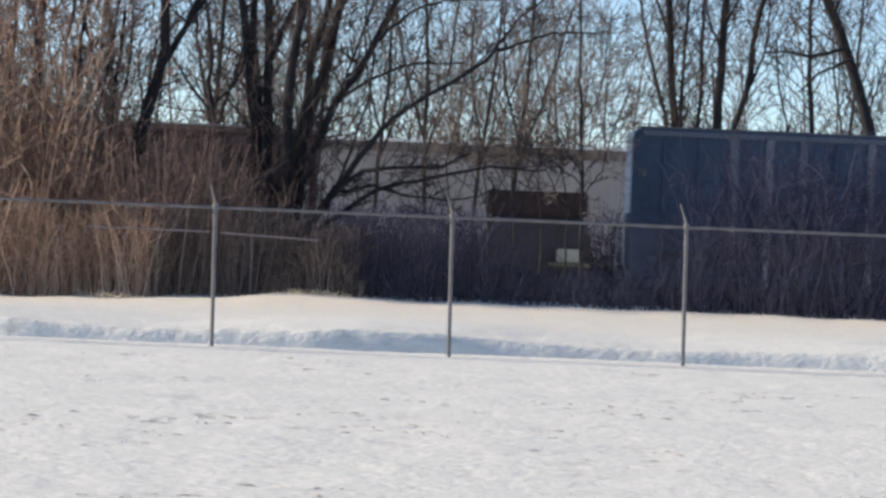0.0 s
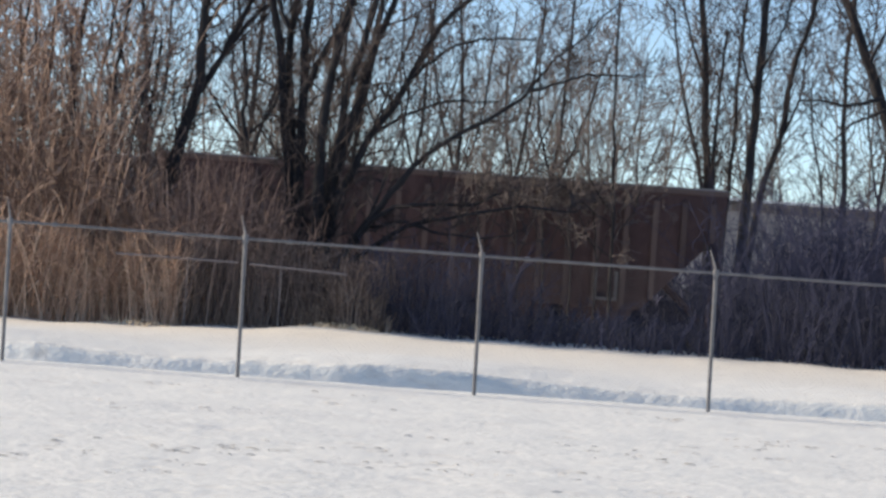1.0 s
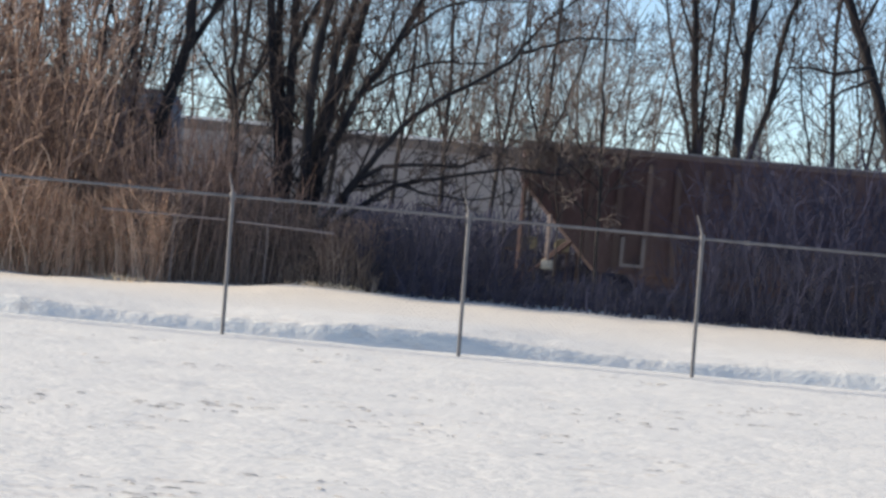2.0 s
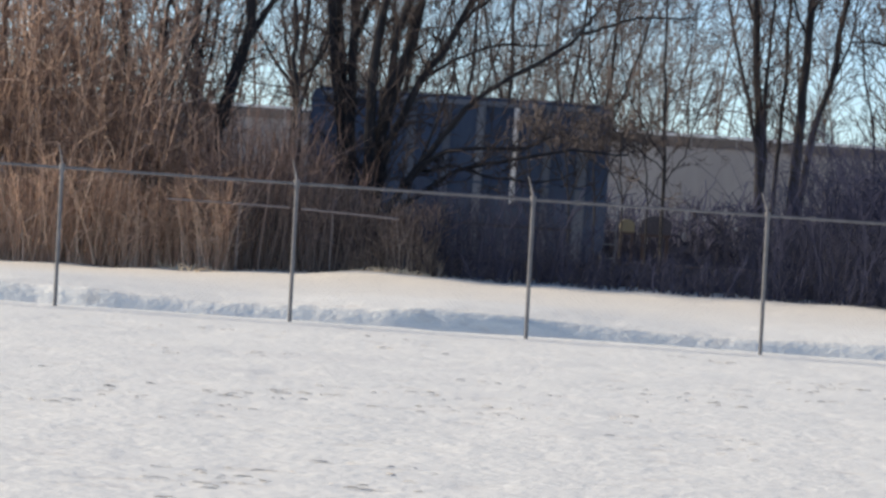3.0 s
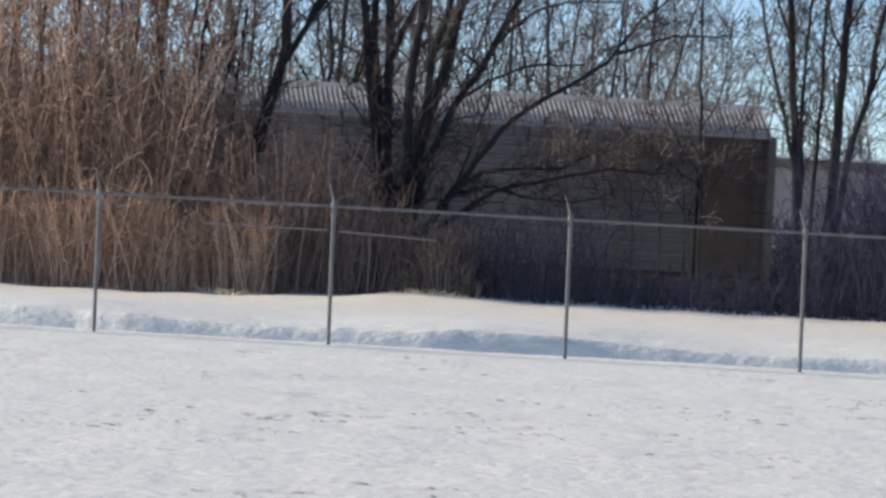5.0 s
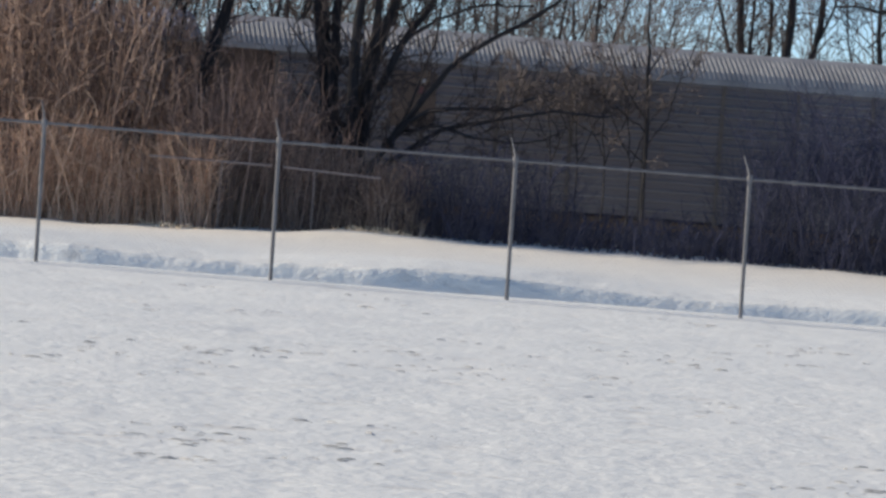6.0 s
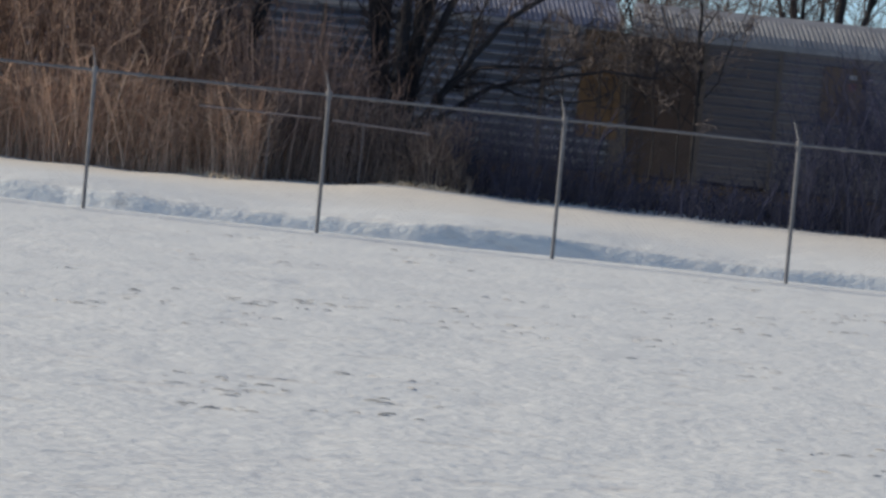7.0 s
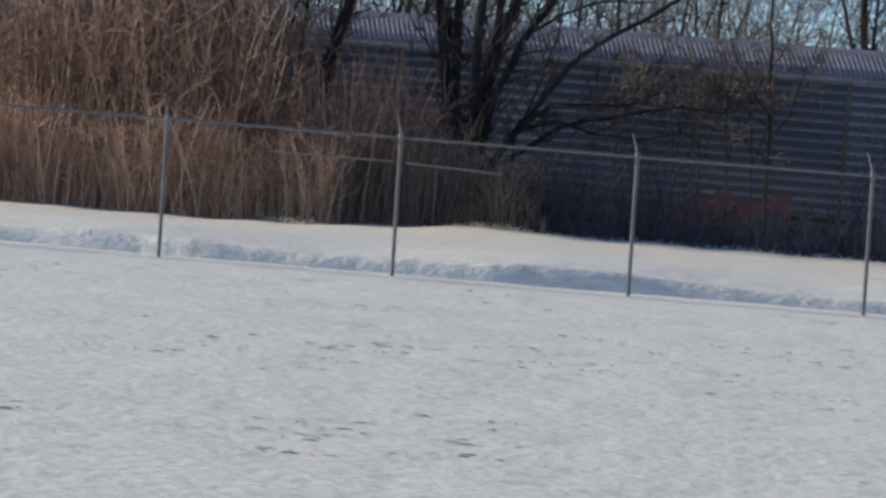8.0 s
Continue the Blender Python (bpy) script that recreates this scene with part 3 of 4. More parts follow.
# ---- the wood behind and the big trees ----
def grow(rng, start, way, length, radius, level, out, wild=0.35, kids=(3, 6), shrink=0.62, last=3):
    """A branching limb as a bent tube of six points; its own branches follow."""
    k = 6
    p, d = np.array(start, float), np.array(way, float)
    d /= np.linalg.norm(d)
    pts, dirs = [p.copy()], [d.copy()]
    for i in range(k - 1):
        d = d + rng.normal(0, wild * (0.14 if level == 0 else 0.36), 3) + np.array([0, 0, 0.11 if level == 0 else 0.05])
        d /= np.linalg.norm(d)
        p = p + d * length / (k - 1)
        pts.append(p.copy())
        dirs.append(d.copy())
    rad = radius * (1 - (0.66 if level == 0 else 0.8) * np.linspace(0, 1, k) ** 1.3)
    out.setdefault(level, []).append((np.array(pts), rad))
    if level >= last:
        return
    for _ in range(rng.integers(*kids)):
        f = rng.uniform(0.25, 1.0)
        i = min(int(f * (k - 1)), k - 2)
        a = pts[i] + (pts[i + 1] - pts[i]) * (f * (k - 1) - i)
        side = rng.normal(0, 1, 3)
        side -= side.dot(dirs[i]) * dirs[i]
        side /= np.linalg.norm(side) + 1e-9
        spread = rng.uniform(0.35, 0.95)
        grow(rng, a, dirs[i] * (1 - 0.45 * spread) + side * spread + np.array([0, 0, 0.12]), length * shrink * rng.uniform(0.6, 1.1), max(radius * 0.5 * (1 - 0.5 * f), 0.012), level + 1, out, wild, kids, shrink, last)


def bough(rng, points, k=16, wander=0.02):
    """A limb bent smoothly through its (x, z) places, swaying a little to and fro in depth."""
    q = np.array([(x, 0.0, z) for x, z in points], float)
    q[1:, 1] = np.cumsum(rng.normal(0, 0.25, len(q) - 1))
    ends = np.vstack([2 * q[0] - q[1], q, 2 * q[-1] - q[-2]])
    out = []
    for t in np.linspace(0, len(q) - 1.0001, k):
        i, f = int(t), t % 1
        a, b, c, d = ends[i:i + 4]
        out.append(0.5 * (2 * b + (c - a) * f + (2 * a - 5 * b + 4 * c - d) * f ** 2 + (3 * b - a - 3 * c + d) * f ** 3))
    out = np.array(out)
    out[1:] += rng.normal(0, wander, (k - 1, 3))
    return out


def limbed_tree(y, label, seed, limbs, group="", every=0.42, reach=1.7, twig=None, fine=0.0075, last=3, kids=(3, 6), floor=-0.5, up=0.25, bare=1.6):
    """limbs: thickness at the base and at the tip, then the places the limb passes; branches follow along each."""
    rng = np.random.default_rng(seed)
    foot = limbs[0][2][0]
    t = empty("tree", pose(foot[0], y, floor), label, "tree", group)
    out = {}
    for r0, r1, points in limbs:
        b = bough(rng, points)
        b -= np.array([foot[0], 0, floor])
        f = np.linspace(0, 1, len(b))
        rad = r0 + (r1 - r0) * f ** 0.9
        tubes("limb", [b], [rad], BARK, t, sides=8)
        step = np.linalg.norm(np.diff(b, axis=0), axis=1)
        total, s = step.sum(), rng.uniform(0.1, 0.6)
        along = np.concatenate([[0], np.cumsum(step)])
        while s < total:
            i = int(min(np.searchsorted(along, s) - 1, len(b) - 2))
            i = max(i, 0)
            a = b[i] + (b[i + 1] - b[i]) * (s - along[i]) / step[i]
            s += every * rng.uniform(0.5, 1.5)
            if a[2] < bare:
                continue
            d = (b[i + 1] - b[i]) / step[i]
            side = rng.normal(0, 1, 3) * np.array([1, 0.7, 0.6])
            side -= side.dot(d) * d
            side /= np.linalg.norm(side) + 1e-9
            way = d * 0.55 + side * rng.uniform(0.4, 1.0) + np.array([0, 0, up])
            grow(rng, a, way, reach * rng.uniform(0.4, 1.25), max(min(rad[i] * 0.45, 0.035), 0.010), 1, out, wild=0.62, kids=kids, last=last, shrink=0.56)
    tw = [q for lv in out for q in out[lv]]
    tubes("crown", [q[0] for q in tw], [np.maximum(q[1], fine) for q in tw], twig or TWIG, t, "bare grey-brown branches and twigs")
    return t


def big_trees():
    lab = "bare leafless tree with dark forked stems"
    limbed_tree(75, lab, 3, [
        (0.19, 0.09, [(-7.9, -0.7), (-7.75, 2.0), (-7.56, 3.4), (-7.24, 4.5), (-6.98, 5.6), (-6.96, 7.1), (-6.9, 10.5)]),
        (0.085, 0.045, [(-6.98, 5.3), (-6.44, 6.44), (-5.75, 8.0), (-5.0, 10.0)]),
        (0.07, 0.035, [(-6.95, 5.35), (-6.08, 6.94), (-5.25, 7.7), (-4.4, 8.3)]),
        (0.06, 0.03, [(-6.92, 6.9), (-6.49, 7.9), (-6.2, 9.6)])])
    limbed_tree(92, lab, 4, [
        (0.10, 0.05, [(-6.9, -1.2), (-7.0, 4.1), (-7.25, 5.4), (-7.25, 6.6), (-7.7, 9.0)]),
        (0.06, 0.03, [(-7.0, 4.4), (-7.9, 5.6), (-8.6, 6.6)]),
        (0.05, 0.03, [(-7.1, 4.9), (-6.4, 5.8), (-6.1, 7.4)])])
    limbed_tree(74, lab, 5, [
        (0.15, 0.12, [(-4.35, -0.7), (-4.4, 0.8), (-4.45, 2.0)]),
        (0.14, 0.075, [(-4.42, 0.6), (-4.55, 2.2), (-4.66, 3.3), (-4.93, 4.9), (-5.15, 6.6), (-5.47, 7.9), (-6.0, 10.2)]),
        (0.12, 0.07, [(-4.40, 0.9), (-4.50, 2.4), (-4.58, 3.6), (-4.85, 5.5), (-4.92, 7.0), (-4.6, 8.6), (-4.4, 10.4)]),
        (0.14, 0.08, [(-4.34, 0.6), (-4.38, 2.3), (-4.43, 3.5), (-4.51, 5.3), (-4.53, 6.9), (-4.45, 8.2), (-4.5, 10.5)]),
        (0.085, 0.05, [(-4.49, 5.35), (-3.97, 6.5), (-3.5, 7.8), (-3.2, 9.6)]),
        (0.06, 0.035, [(-4.92, 6.9), (-5.3, 7.7), (-5.9, 8.5)])])
    limbed_tree(73, lab, 8, [
        (0.14, 0.11, [(-3.6, -0.7), (-3.7, 0.7), (-3.8, 1.9)]),
        (0.15, 0.075, [(-3.68, 0.6), (-3.84, 2.2), (-3.89, 4.2), (-3.80, 5.9), (-3.48, 7.6), (-3.1, 10.0)]),
        (0.12, 0.065, [(-3.66, 0.8), (-3.76, 2.6), (-3.52, 4.4), (-3.29, 5.8), (-2.9, 7.4), (-2.6, 9.8)]),
        (0.13, 0.06, [(-3.60, 1.0), (-3.68, 2.7), (-3.25, 4.7), (-2.93, 6.2), (-2.5, 7.6), (-2.0, 9.8)]),
        (0.06, 0.03, [(-3.5, 4.2), (-3.0, 5.6), (-2.75, 7.0), (-2.8, 8.6)]),
        (0.11, 0.05, [(-3.58, 1.2), (-3.5, 2.7), (-2.84, 4.3), (-2.23, 5.4), (-1.62, 6.6), (-0.9, 7.6), (0.4, 8.3)]),
        (0.045, 0.022, [(-2.72, 4.5), (-1.82, 5.1), (-0.9, 5.4), (0.12, 5.5)]),
        (0.04, 0.02, [(-2.0, 5.8), (-1.1, 6.6), (-0.2, 6.9), (0.9, 7.0)])], reach=1.6)
    limbed_tree(72.4, "low tree with dark limbs arching over the brush", 9, [
        (0.12, 0.09, [(-3.5, -0.7), (-3.45, 0.7), (-3.25, 1.6)]),
        (0.085, 0.04, [(-3.35, 1.4), (-2.26, 3.05), (-1.27, 4.25), (0.26, 5.25), (0.89, 5.8)]),
        (0.04, 0.018, [(0.86, 5.75), (2.05, 6.15), (3.4, 6.3)]),
        (0.035, 0.016, [(0.75, 5.65), (1.3, 6.4), (2.1, 7.2), (2.9, 8.2)]),
        (0.065, 0.022, [(-3.3, 1.5), (-2.38, 2.65), (-1.47, 2.95), (-0.43, 3.0), (0.34, 3.35)]),
        (0.065, 0.020, [(-3.3, 1.3), (-1.84, 2.35), (-0.68, 2.72), (0.88, 3.05), (2.06, 3.04)]),
        (0.040, 0.015, [(-2.6, 2.35), (-1.85, 2.5), (-1.05, 2.33), (0.26, 2.32), (0.9, 2.55)]),
        (0.035, 0.018, [(-2.9, 1.9), (-2.3, 3.6), (-2.0, 4.9), (-2.1, 6.4)])], every=0.36, reach=1.1, bare=1.9, up=0.12)
    limbed_tree(83.3, "thin bare tree with hazy fine twigs before the railway", 10, [
        (0.055, 0.03, [(3.45, -1.3), (3.40, 2.0), (3.31, 4.1), (3.17, 6.4), (3.1, 9.0)]),
        (0.022, 0.012, [(3.4, 2.1), (2.7, 2.6), (2.0, 2.75), (1.2, 3.2)]),
        (0.022, 0.012, [(3.4, 2.6), (3.9, 3.3), (4.1, 4.1), (4.6, 5.4)]),
        (0.022, 0.012, [(3.35, 3.2), (2.6, 4.3), (2.1, 5.6), (1.9, 7.2)]),
        (0.022, 0.012, [(3.3, 4.4), (3.8, 5.6), (3.9, 7.2)]),
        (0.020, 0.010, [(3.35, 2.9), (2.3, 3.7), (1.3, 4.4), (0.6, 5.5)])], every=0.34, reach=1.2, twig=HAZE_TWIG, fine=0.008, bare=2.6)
    for x, h, sd in ((0.9, 4.5, 61), (2.3, 4.8, 62), (1.6, 4.2, 63), (-0.1, 4.3, 64), (3.0, 4.3, 65)):
        limbed_tree(83.8 + 0.3 * math.sin(sd), "slight bare sapling with hazy fine twigs before the railway", sd, [
            (0.03, 0.012, [(x, -1.3), (x + 0.05, 1.5), (x - 0.1, 3.4), (x + 0.1, h)]),
            (0.018, 0.010, [(x, 1.9), (x + 0.5, 3.2), (x + 0.8, h - 0.7)]),
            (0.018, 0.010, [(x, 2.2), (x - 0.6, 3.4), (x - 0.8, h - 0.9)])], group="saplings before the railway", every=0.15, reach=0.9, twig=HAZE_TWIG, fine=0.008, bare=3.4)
    for x, y, h, sd in ((-12.4, 76, 9, 51), (-11.2, 78, 10, 52), (-10.4, 76.5, 9, 53), (-13.5, 78, 10, 55), (-14.6, 76, 9, 56), (-9.4, 75.5, 7.6, 57), (-8.6, 77, 6.6, 58)):
        limbed_tree(y, "slender brown sapling among tall brush", sd, [
            (0.08, 0.04, [(x, -0.8), (x + 0.1, h * 0.3), (x + 0.2, h * 0.6), (x + 0.5, h)]),
            (0.06, 0.03, [(x + 0.05, 1.2), (x + 0.7, h * 0.45), (x + 1.2, h * 0.9)]),
            (0.06, 0.03, [(x + 0.05, 1.5), (x - 0.5, h * 0.5), (x - 0.8, h * 0.85)])], group="saplings among the brush", reach=1.5, twig=REED_DULL, fine=0.011, every=0.3)
    slim = "slim bare tree standing behind the railway"
    rows = "slim trees behind the railway"
    thin = dict(group=rows, every=0.42, reach=2.4, fine=0.013, last=3, kids=(3, 5), floor=-1.0, bare=4.5, up=0.45)
    limbed_tree(118, slim, 21, [
        (0.19, 0.09, [(8.6, -1.3), (8.24, 4.8), (8.02, 7.1), (7.79, 10.1), (7.46, 12.8), (7.3, 16)]),
        (0.09, 0.04, [(8.3, 4.0), (7.4, 7.5), (6.9, 9.4), (6.5, 11.8)]),
        (0.07, 0.03, [(7.85, 9.0), (7.2, 10.8), (6.6, 13.0)])], **thin)
    limbed_tree(118.5, slim, 22, [(0.11, 0.05, [(8.6, -1.3), (8.45, 5.0), (8.35, 7.6), (8.5, 11)])], **thin)
    limbed_tree(119, slim, 23, [(0.10, 0.05, [(8.9, -1.3), (9.06, 5.1), (9.2, 7.4), (9.13, 9.8), (9.3, 13)])], **thin)
    limbed_tree(118, slim, 24, [
        (0.22, 0.11, [(9.5, -1.3), (9.71, 4.9), (9.8, 6.9), (9.87, 9.8), (9.95, 13.0), (10.2, 17)]),
        (0.06, 0.03, [(9.85, 8.6), (9.3, 9.8), (9.1, 12)]),
        (0.06, 0.03, [(9.9, 9.6), (10.6, 11.2), (11.0, 13.4)])], **thin)
    limbed_tree(119.5, slim, 25, [
        (0.15, 0.07, [(9.5, -1.3), (10.34, 5.0), (10.92, 7.1), (11.24, 9.9), (11.73, 11.9), (12.2, 15)]),
        (0.06, 0.03, [(10.9, 7.0), (11.6, 9.0), (11.7, 11.2)])], **thin)
    limbed_tree(120, slim, 26, [
        (0.13, 0.06, [(13.6, -1.3), (13.5, 5.1), (13.2, 8.0), (13.2, 10.7), (13.6, 15)]),
        (0.06, 0.03, [(12.9, -1.3), (12.7, 5.0), (12.2, 7.4), (12.0, 9.5)])], **thin)
    limbed_tree(104, "leaning bare tree with a long level branch behind the railway", 27, [
        (0.24, 0.13, [(14.6, -1.3), (14.0, 4.0), (13.44, 6.2), (12.76, 8.2), (11.87, 10.2), (11.18, 11.9), (10.4, 15)]),
        (0.075, 0.03, [(12.8, 8.1), (11.7, 7.75), (10.9, 7.85), (10.0, 7.8)]),
        (0.06, 0.03, [(12.9, 7.7), (11.9, 7.2), (11.3, 6.6)]),
        (0.07, 0.03, [(12.3, 9.3), (12.9, 10.8), (13.2, 13)])], **thin)
    for x, y, lean, h, r, sd in ((2.2, 125, 0.06, 13, 0.12, 29), (-1.0, 122, -0.05, 13, 0.12, 30), (0.6, 130, 0.1, 13, 0.11, 31), (-6.0, 126, 0.1, 14, 0.14, 32), (-9.5, 120, 0.04, 14, 0.15, 33),
                                 (-12.5, 118, -0.1, 14, 0.15, 34), (17.5, 120, 0.0, 14, 0.15, 35), (15.6, 128, 0.06, 14, 0.11, 38), (-3.2, 124, 0.05, 13, 0.11, 40)):
        limbed_tree(y, slim, sd, [
            (r, r * 0.4, [(x, -1.3), (x + lean * 4, 4.0), (x + lean * 7 + 0.15, h * 0.6), (x + lean * h, h)]),
            (r * 0.5, r * 0.25, [(x + lean * 4, 4.2), (x + lean * 7 + 0.9, h * 0.55), (x + lean * h + 1.6, h * 0.85)]),
            (r * 0.5, r * 0.25, [(x + lean * 5, 5.0), (x + lean * 7 - 0.8, h * 0.62), (x + lean * h - 1.2, h * 0.95)])], **{**thin, 'every': 0.62})


big_trees()


def far_wood():
    rng = np.random.default_rng(77)
    out = {}
    for k in range(144):
        x, y = rng.uniform(13, 38) if k < 26 else rng.uniform(-34, 12) if k < 104 else rng.uniform(-13, 9), rng.uniform(165, 215)
        grow(rng, (x, y, -1), (rng.normal(0, 0.1), 0, 1), rng.uniform(11, 18), rng.uniform(0.06, 0.13), 0, out, wild=0.5, kids=(6, 10), last=2, shrink=0.45)
    b = [q for lv in out for q in out[lv]]
    tagged(tubes("far_wood", [q[0] for q in b], [np.maximum(q[1], 0.016) for q in b], FAR_TWIG_LIT), "far bare winter wood behind the building", "wood", kind="stuff")


far_wood()


# ---- the long pale building behind the railway ----
def building():
    b = empty("warehouse", pose(0, 150, 0), "long low pale building with dark fascia and snowy roof edge", "building")
    x0, x1, roof = -40.0, 46.0, 5.58
    box_part("wall", x0, x1, 0, 0.3, -1.2, roof - 0.5, WALL, b)
    box_part("wall", x0, x0 + 0.3, 0.3, 14, -1.2, roof - 0.5, WALL, b)
    box_part("wall", x1 - 0.3, x1, 0.3, 14, -1.2, roof - 0.5, WALL, b)
    box_part("wall", x0, x1, 14, 14.3, -1.2, roof - 0.5, WALL, b)
    box_part("roof", x0 - 0.1, x1 + 0.1, 0.05, 14.4, roof - 0.498, roof - 0.05, FASCIA, b)
    box_part("roof_snow", x0 - 0.1, x1 + 0.1, -0.05, 14.4, roof - 0.046, roof + 0.10, ROOF_SNOW, b, "snow lying on the roof edge", 0.03)
    k, x = 0, x0
    while x < x1 - 0.1:
        box_part("fascia_panel", x + 0.02, min(x + 2.13, x1), -0.08, 0.045, roof - 0.52, roof - 0.06, FASCIA, b)
        box_part("fascia_strip", x - 0.04, x + 0.015, -0.12, 0.045, roof - 0.56, roof, WALL, b)
        x += 2.15


building()


# ---- brush, reeds and scrub ----
def thicket(name, label, n, xr, depth, height, mat, seed, radius=0.011, lean=0.12, twigs=2, front=brush_line, clear=None):
    rng = np.random.default_rng(seed)
    P, R = [], []
    while len(P) < n:
        x = rng.uniform(*xr)
        y = float(front(np.array(x))) + rng.uniform(0, 1) ** 1.3 * depth
        if clear and clear(x) < rng.random():
            continue
        h = height(x) * rng.uniform(0.45, 1.0)
        z = float(lie(np.array(x), np.array(y))) - 0.05
        t = np.linspace(0, 1, 5)
        bend = np.clip(rng.normal(0, lean, 2), -2 * lean, 2 * lean)
        curl = np.clip(rng.normal(0, lean * 0.5, 2), -lean, lean)
        pts = np.stack([x + h * (bend[0] * t + curl[0] * t ** 3), y + h * (bend[1] * t), z + h * t], 1)
        pts[1:] += rng.normal(0, 0.02, (4, 3)) * h * 0.4
        r = radius * rng.choice((0.55, 0.8, 1.1, 1.7))
        P.append(pts)
        R.append(np.linspace(r, r * 0.4, 5))
        for _ in range(twigs):
            f = rng.uniform(0.3, 0.95)
            i = int(f * 4)
            a = pts[i] + (pts[min(i + 1, 4)] - pts[i]) * (f * 4 - i)
            d = np.array([rng.normal(0, 0.6), rng.normal(0, 0.5), rng.uniform(0.25, 1.1)])
            ln = min(h, 3.6) * rng.uniform(0.1, 0.30)
            tw = a + np.outer(t, d * ln) + np.outer(t ** 2, rng.normal(0, 0.4, 3) * ln)
            P.append(tw)
            R.append(np.linspace(r * 0.6, r * 0.3, 5))
    return tagged(tubes(name, P, R, mat), label, "brush", kind="stuff")


def brush():
    tall = lambda x: (2.4 + 7.4 * float(smooth(-6.8, -9.8, np.array(x)))) * (0.8 + 0.3 * math.sin(x * 2.3) * math.sin(x * 0.9 + 1))
    thicket("reed_bed", "tall tan dry reeds and saplings at the snow's edge", 5000, (-18, -6.4), 6.0, tall, REED, 11, radius=0.016, lean=0.13, twigs=9)
    thicket("reed_bed", "shadowed brown brush behind the reeds", 4200, (-18, -5.8), 4.0, lambda x: 1.2 * tall(x), REED_DULL, 18, radius=0.018, lean=0.13, twigs=9, front=lambda x: 73.0 + 0 * x)
    middling = lambda x: 1.75 + 0.9 * float(smooth(-3.3, -4.3, np.array(x))) + 1.2 * float(smooth(-4.3, -5.8, np.array(x)))
    thicket("reed_bed", "brown dry brush at the snow's edge, shade put into its colour", 4800, (-7.4, -2.1), 5.0, middling, SHADED_BRUSH, 12, radius=0.013, lean=0.16, twigs=4)
    thicket("reed_bed", "small clump of tan dry reeds", 1300, (-4.0, -1.9), 0.9, lambda x: 0.5 + 1.25 * math.exp(-((x + 2.85) / 0.5) ** 2), REED, 13, lean=0.2, twigs=3, front=lambda x: brush_line(x) - 0.3)
    thicket("reed_bed", "dry grass standing before the brush, sunlight put into its pale colour", 6400, (-18, -6.5), 1.1, lambda x: 2.3 + 0.4 * math.sin(x * 1.7) - 0.9 * max(0.0, x + 7.3), LIT_REED, 19, radius=0.015, lean=0.16, twigs=3, front=lambda x: brush_line(x) - 0.45)
    gap = lambda x: 0.35 if 1.2 < x < 4.8 else 1.0
    rise = lambda x: 2.3 - 1.1 * float(smooth(0.6, 1.6, np.array(x))) + 3.1 * float(smooth(4.4, 6.4, np.array(x)))
    thicket("scrub", "dark leafless scrub along the railway", 9500, (-2.8, 16), 6.0, rise, SHADED_SCRUB, 14, radius=0.011, lean=0.28, twigs=6, clear=gap)
    thicket("low_scrub", "low dark bramble along the railway", 9000, (-3.2, 18), 8.0, lambda x: 0.85, SHADED_SCRUB, 15, radius=0.018, lean=0.35, twigs=3)
    thicket("back_scrub", "dark scrub beyond the railway", 16000, (-16, 22), 4.5, lambda x: 3.3, SHADED_SCRUB, 16, radius=0.034, lean=0.16, twigs=4, front=lambda x: 95.4 + 0 * x)
    thicket("back_scrub", "low dark scrub at the foot of the building", 8000, (-22, 28), 6.0, lambda x: 2.4, SHADED_SCRUB, 20, radius=0.03, lean=0.3, twigs=3, front=lambda x: 100.0 + 0 * x)
    thicket("back_scrub", "tall dark thicket beyond the railway", 6500, (8.3, 15.5), 3.0, lambda x: 1.9 + 3.6 * float(smooth(8.4, 9.8, np.array(x))), SHADED_SCRUB, 23, radius=0.02, lean=0.2, twigs=9, front=lambda x: 92.0 + 0 * x)
    tufts = lambda x: 0.05 + 0.17 * math.exp(-((x + 7.4) / 0.7) ** 2) + 0.16 * math.exp(-((x + 2.9) / 0.9) ** 2)
    thicket("straw_grass", "bleached straw grass lying at the foot of the brush", 1700, (-17, -1.2), 1.3, tufts, GRASS, 17, radius=0.010, lean=0.9, twigs=1, front=lambda x: brush_line(x) - 1.9)


brush()


def old_rail():
    f = empty("old_rail_fence", pose(0, 68.8, 0), "old pale pipe rail on thin posts half hidden in brush", "fence")
    for a, b in (((-8.0, 0, 1.34), (-5.3, 0, 1.33)), ((-5.05, 0, 1.32), (-2.9, 0, 1.24))):
        part("rail", rod(bmesh.new(), a, b, 0.022, n=6), RAIL_PIPE, f)
    for x in (-4.35, -6.4):
        part("post", rod(bmesh.new(), (x, 0.03, -0.4), (x, 0.03, 1.33 if x < -5 else 1.29), 0.012, n=6), RAIL_PIPE, f)


old_rail()


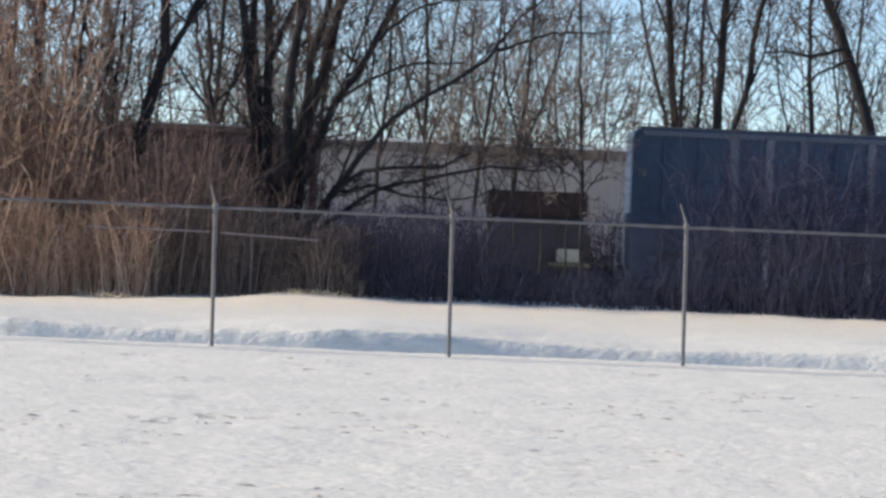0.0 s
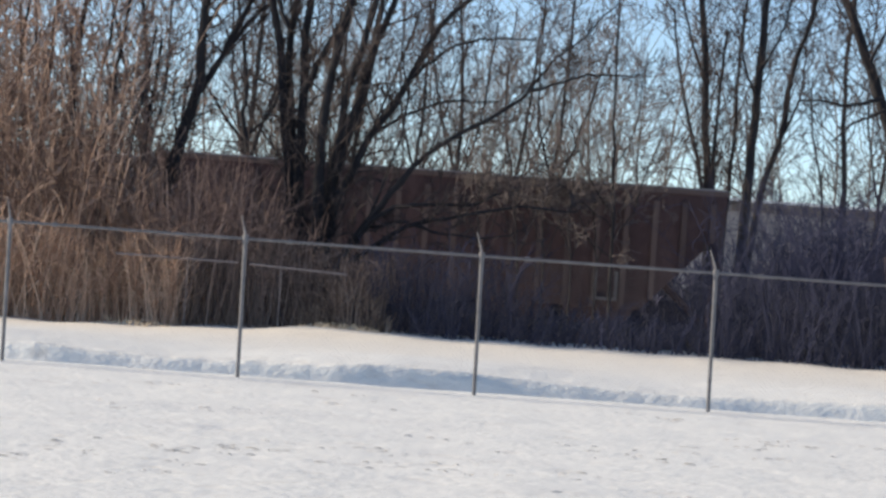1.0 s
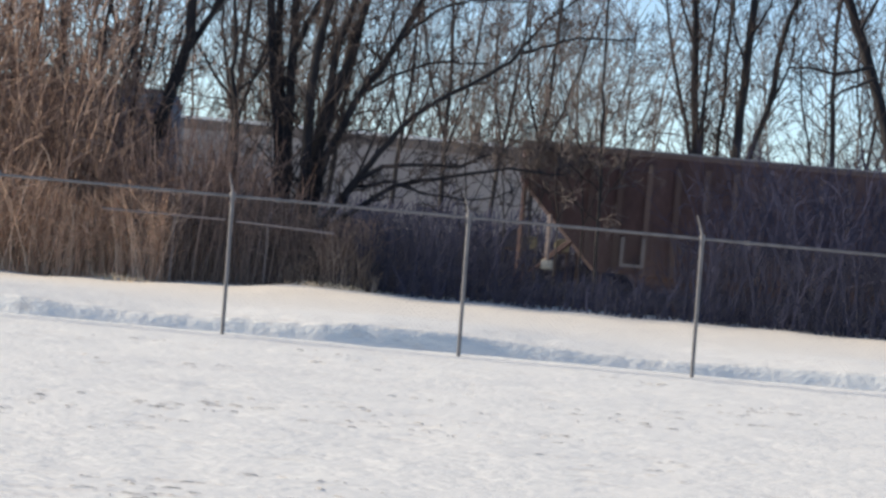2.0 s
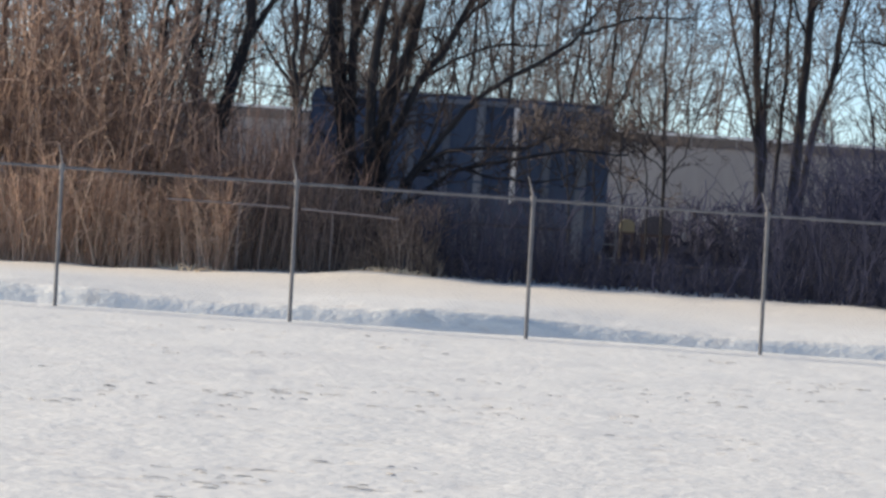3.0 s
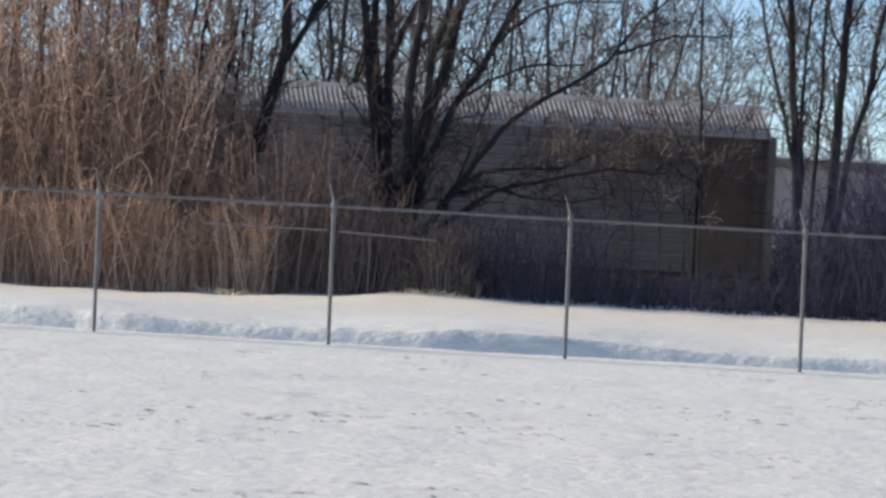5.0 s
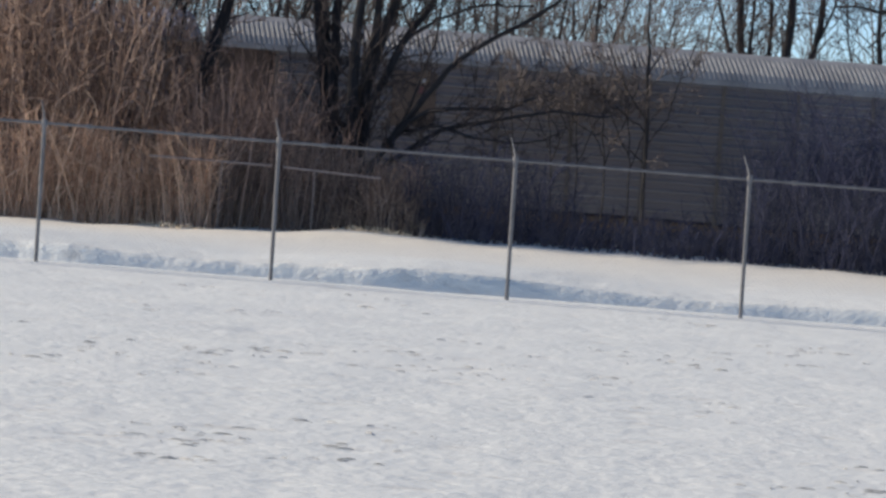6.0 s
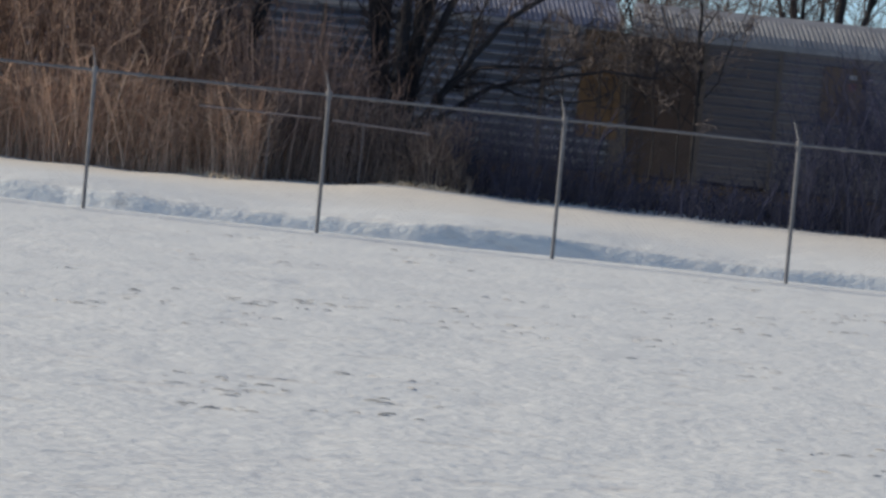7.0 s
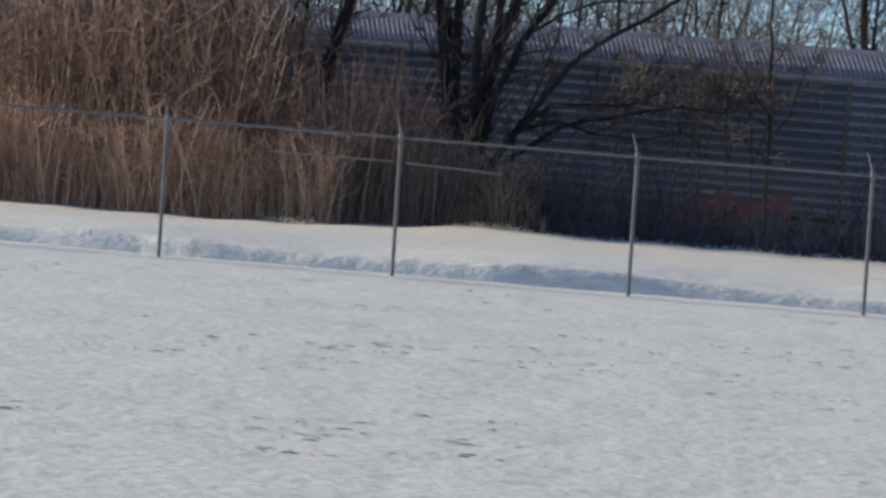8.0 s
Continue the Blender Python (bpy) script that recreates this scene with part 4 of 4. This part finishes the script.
def litter():
    """Low dark flecks on the crust: crumbs, and dents whose shade is coloured in."""
    rng = np.random.default_rng(40)
    P, R = [], []
    while len(P) < 1000:
        cx, cy = rng.uniform(-8, 8), 17 + 22 * rng.uniform(0, 1) ** 1.5
        if noise.noise(Vector((cx * 0.5, cy * 0.25, 2))) < rng.uniform(-0.1, 0.5):
            continue
        for _ in range(rng.integers(1, 5)):
            x, y = cx + rng.normal(0, 0.12), cy + rng.normal(0, 0.10)
            ln, a = rng.uniform(0.015, 0.07), rng.normal(0, 0.7)
            t = np.linspace(-1, 1, 4)
            z = float(lie(np.array(x), np.array(y))) + 0.002
            P.append(np.stack([x + ln * t * math.cos(a), y + ln * t * math.sin(a), z + 0.004 * np.cos(t * 2 + a)], 1))
            R.append(np.array([0.002, 0.007, 0.006, 0.002]) * rng.uniform(0.3, 1.0))
    tagged(tubes("snow_litter", P, R, FLECK), "dark flecks on the snow for crumbs and for the shade in small dents", "litter", kind="stuff")


litter()


def car_standins():
    """Rounded blocks on added legs in place of parked cars; yellow imitates window reflections."""
    for x, w, h, mat, tone in ((1.35, 0.95, 0.55, TARP, "dark"), (1.95, 0.30, 0.40, YELLOW, "dull yellow"), (2.85, 0.42, 0.38, YELLOW, "dull yellow"), (3.7, 0.9, 0.55, TARP, "dark")):
        z = float(lie(np.array(x), np.array(94.3)))
        g = empty("car_standin", pose(x, 94.3, z), tone + " rounded block on legs, standing in for a parked car", "stack", "stacks beyond the track")
        bm = bmesh.new()
        arch = [(-w / 2, 2.1), (w / 2, 2.1)] + [(w / 2 * math.cos(radians(a)), 2.1 + h * (0.55 + 0.45 * math.sin(radians(a)))) for a in range(0, 181, 20)]
        rings = [[bm.verts.new((u0, y, v)) for u0, v in arch] for y in (-0.5, 0.5)]
        bm.faces.new(rings[0])
        bm.faces.new(rings[1][::-1])
        for a in range(len(arch)):
            b = (a + 1) % len(arch)
            bm.faces.new((rings[0][b], rings[0][a], rings[1][a], rings[1][b]))
        part("cover", bm, mat, g)
        box_part("board", -w / 2, w / 2, -0.5, 0.5, 2.02, 2.096, CRATE, g)
        for sx in (-0.4, 0.4):
            for y in (-0.42, 0.42):
                box_part("leg", sx * w - 0.03, sx * w + 0.03, y - 0.04, y + 0.04, -0.05, 2.02, CRATE, g)


car_standins()


# ---- the train: each car keyed along the track ----
SPEED = 10.31                          # metres a second, to the right


def motions():
    def roll_by(car, x):
        """x: the middle of the car at the start."""
        walk(car, [(t, pose(x + SPEED * t, TRACK, RAIL)) for t in (0.0, 2.0, 4.0, 6.0, 8.0)])

    for car, x in TRAIN:
        roll_by(tagged(car, group="cars of the train"), x)


def u(v):
    """Metres along the track from the train's marks."""
    return v * 0.015633


TRAIN = [
    (blue_car(8.2, False), u(308) + 4.1),
    (flat_car(7.4), u(34)),
    (machine_load(2.65), u(34) + 1.775),
    (hopper(15.5), u(-737)),
    (flat_car(8.4), u(-1540)),
    (blue_car(8.2), u(-2376) + 4.1),
    (flat_car(7.6), u(-2662)),
    (machine_load(1.9, 2.45, 2.95, True), u(-2662) + 2.55),
    (autorack(24.35), u(-2957) - 12.175),
    (autorack(24.35, True), u(-4532) - 12.175),
    (autorack(24.35), u(-6107) - 12.175),
]
motions()
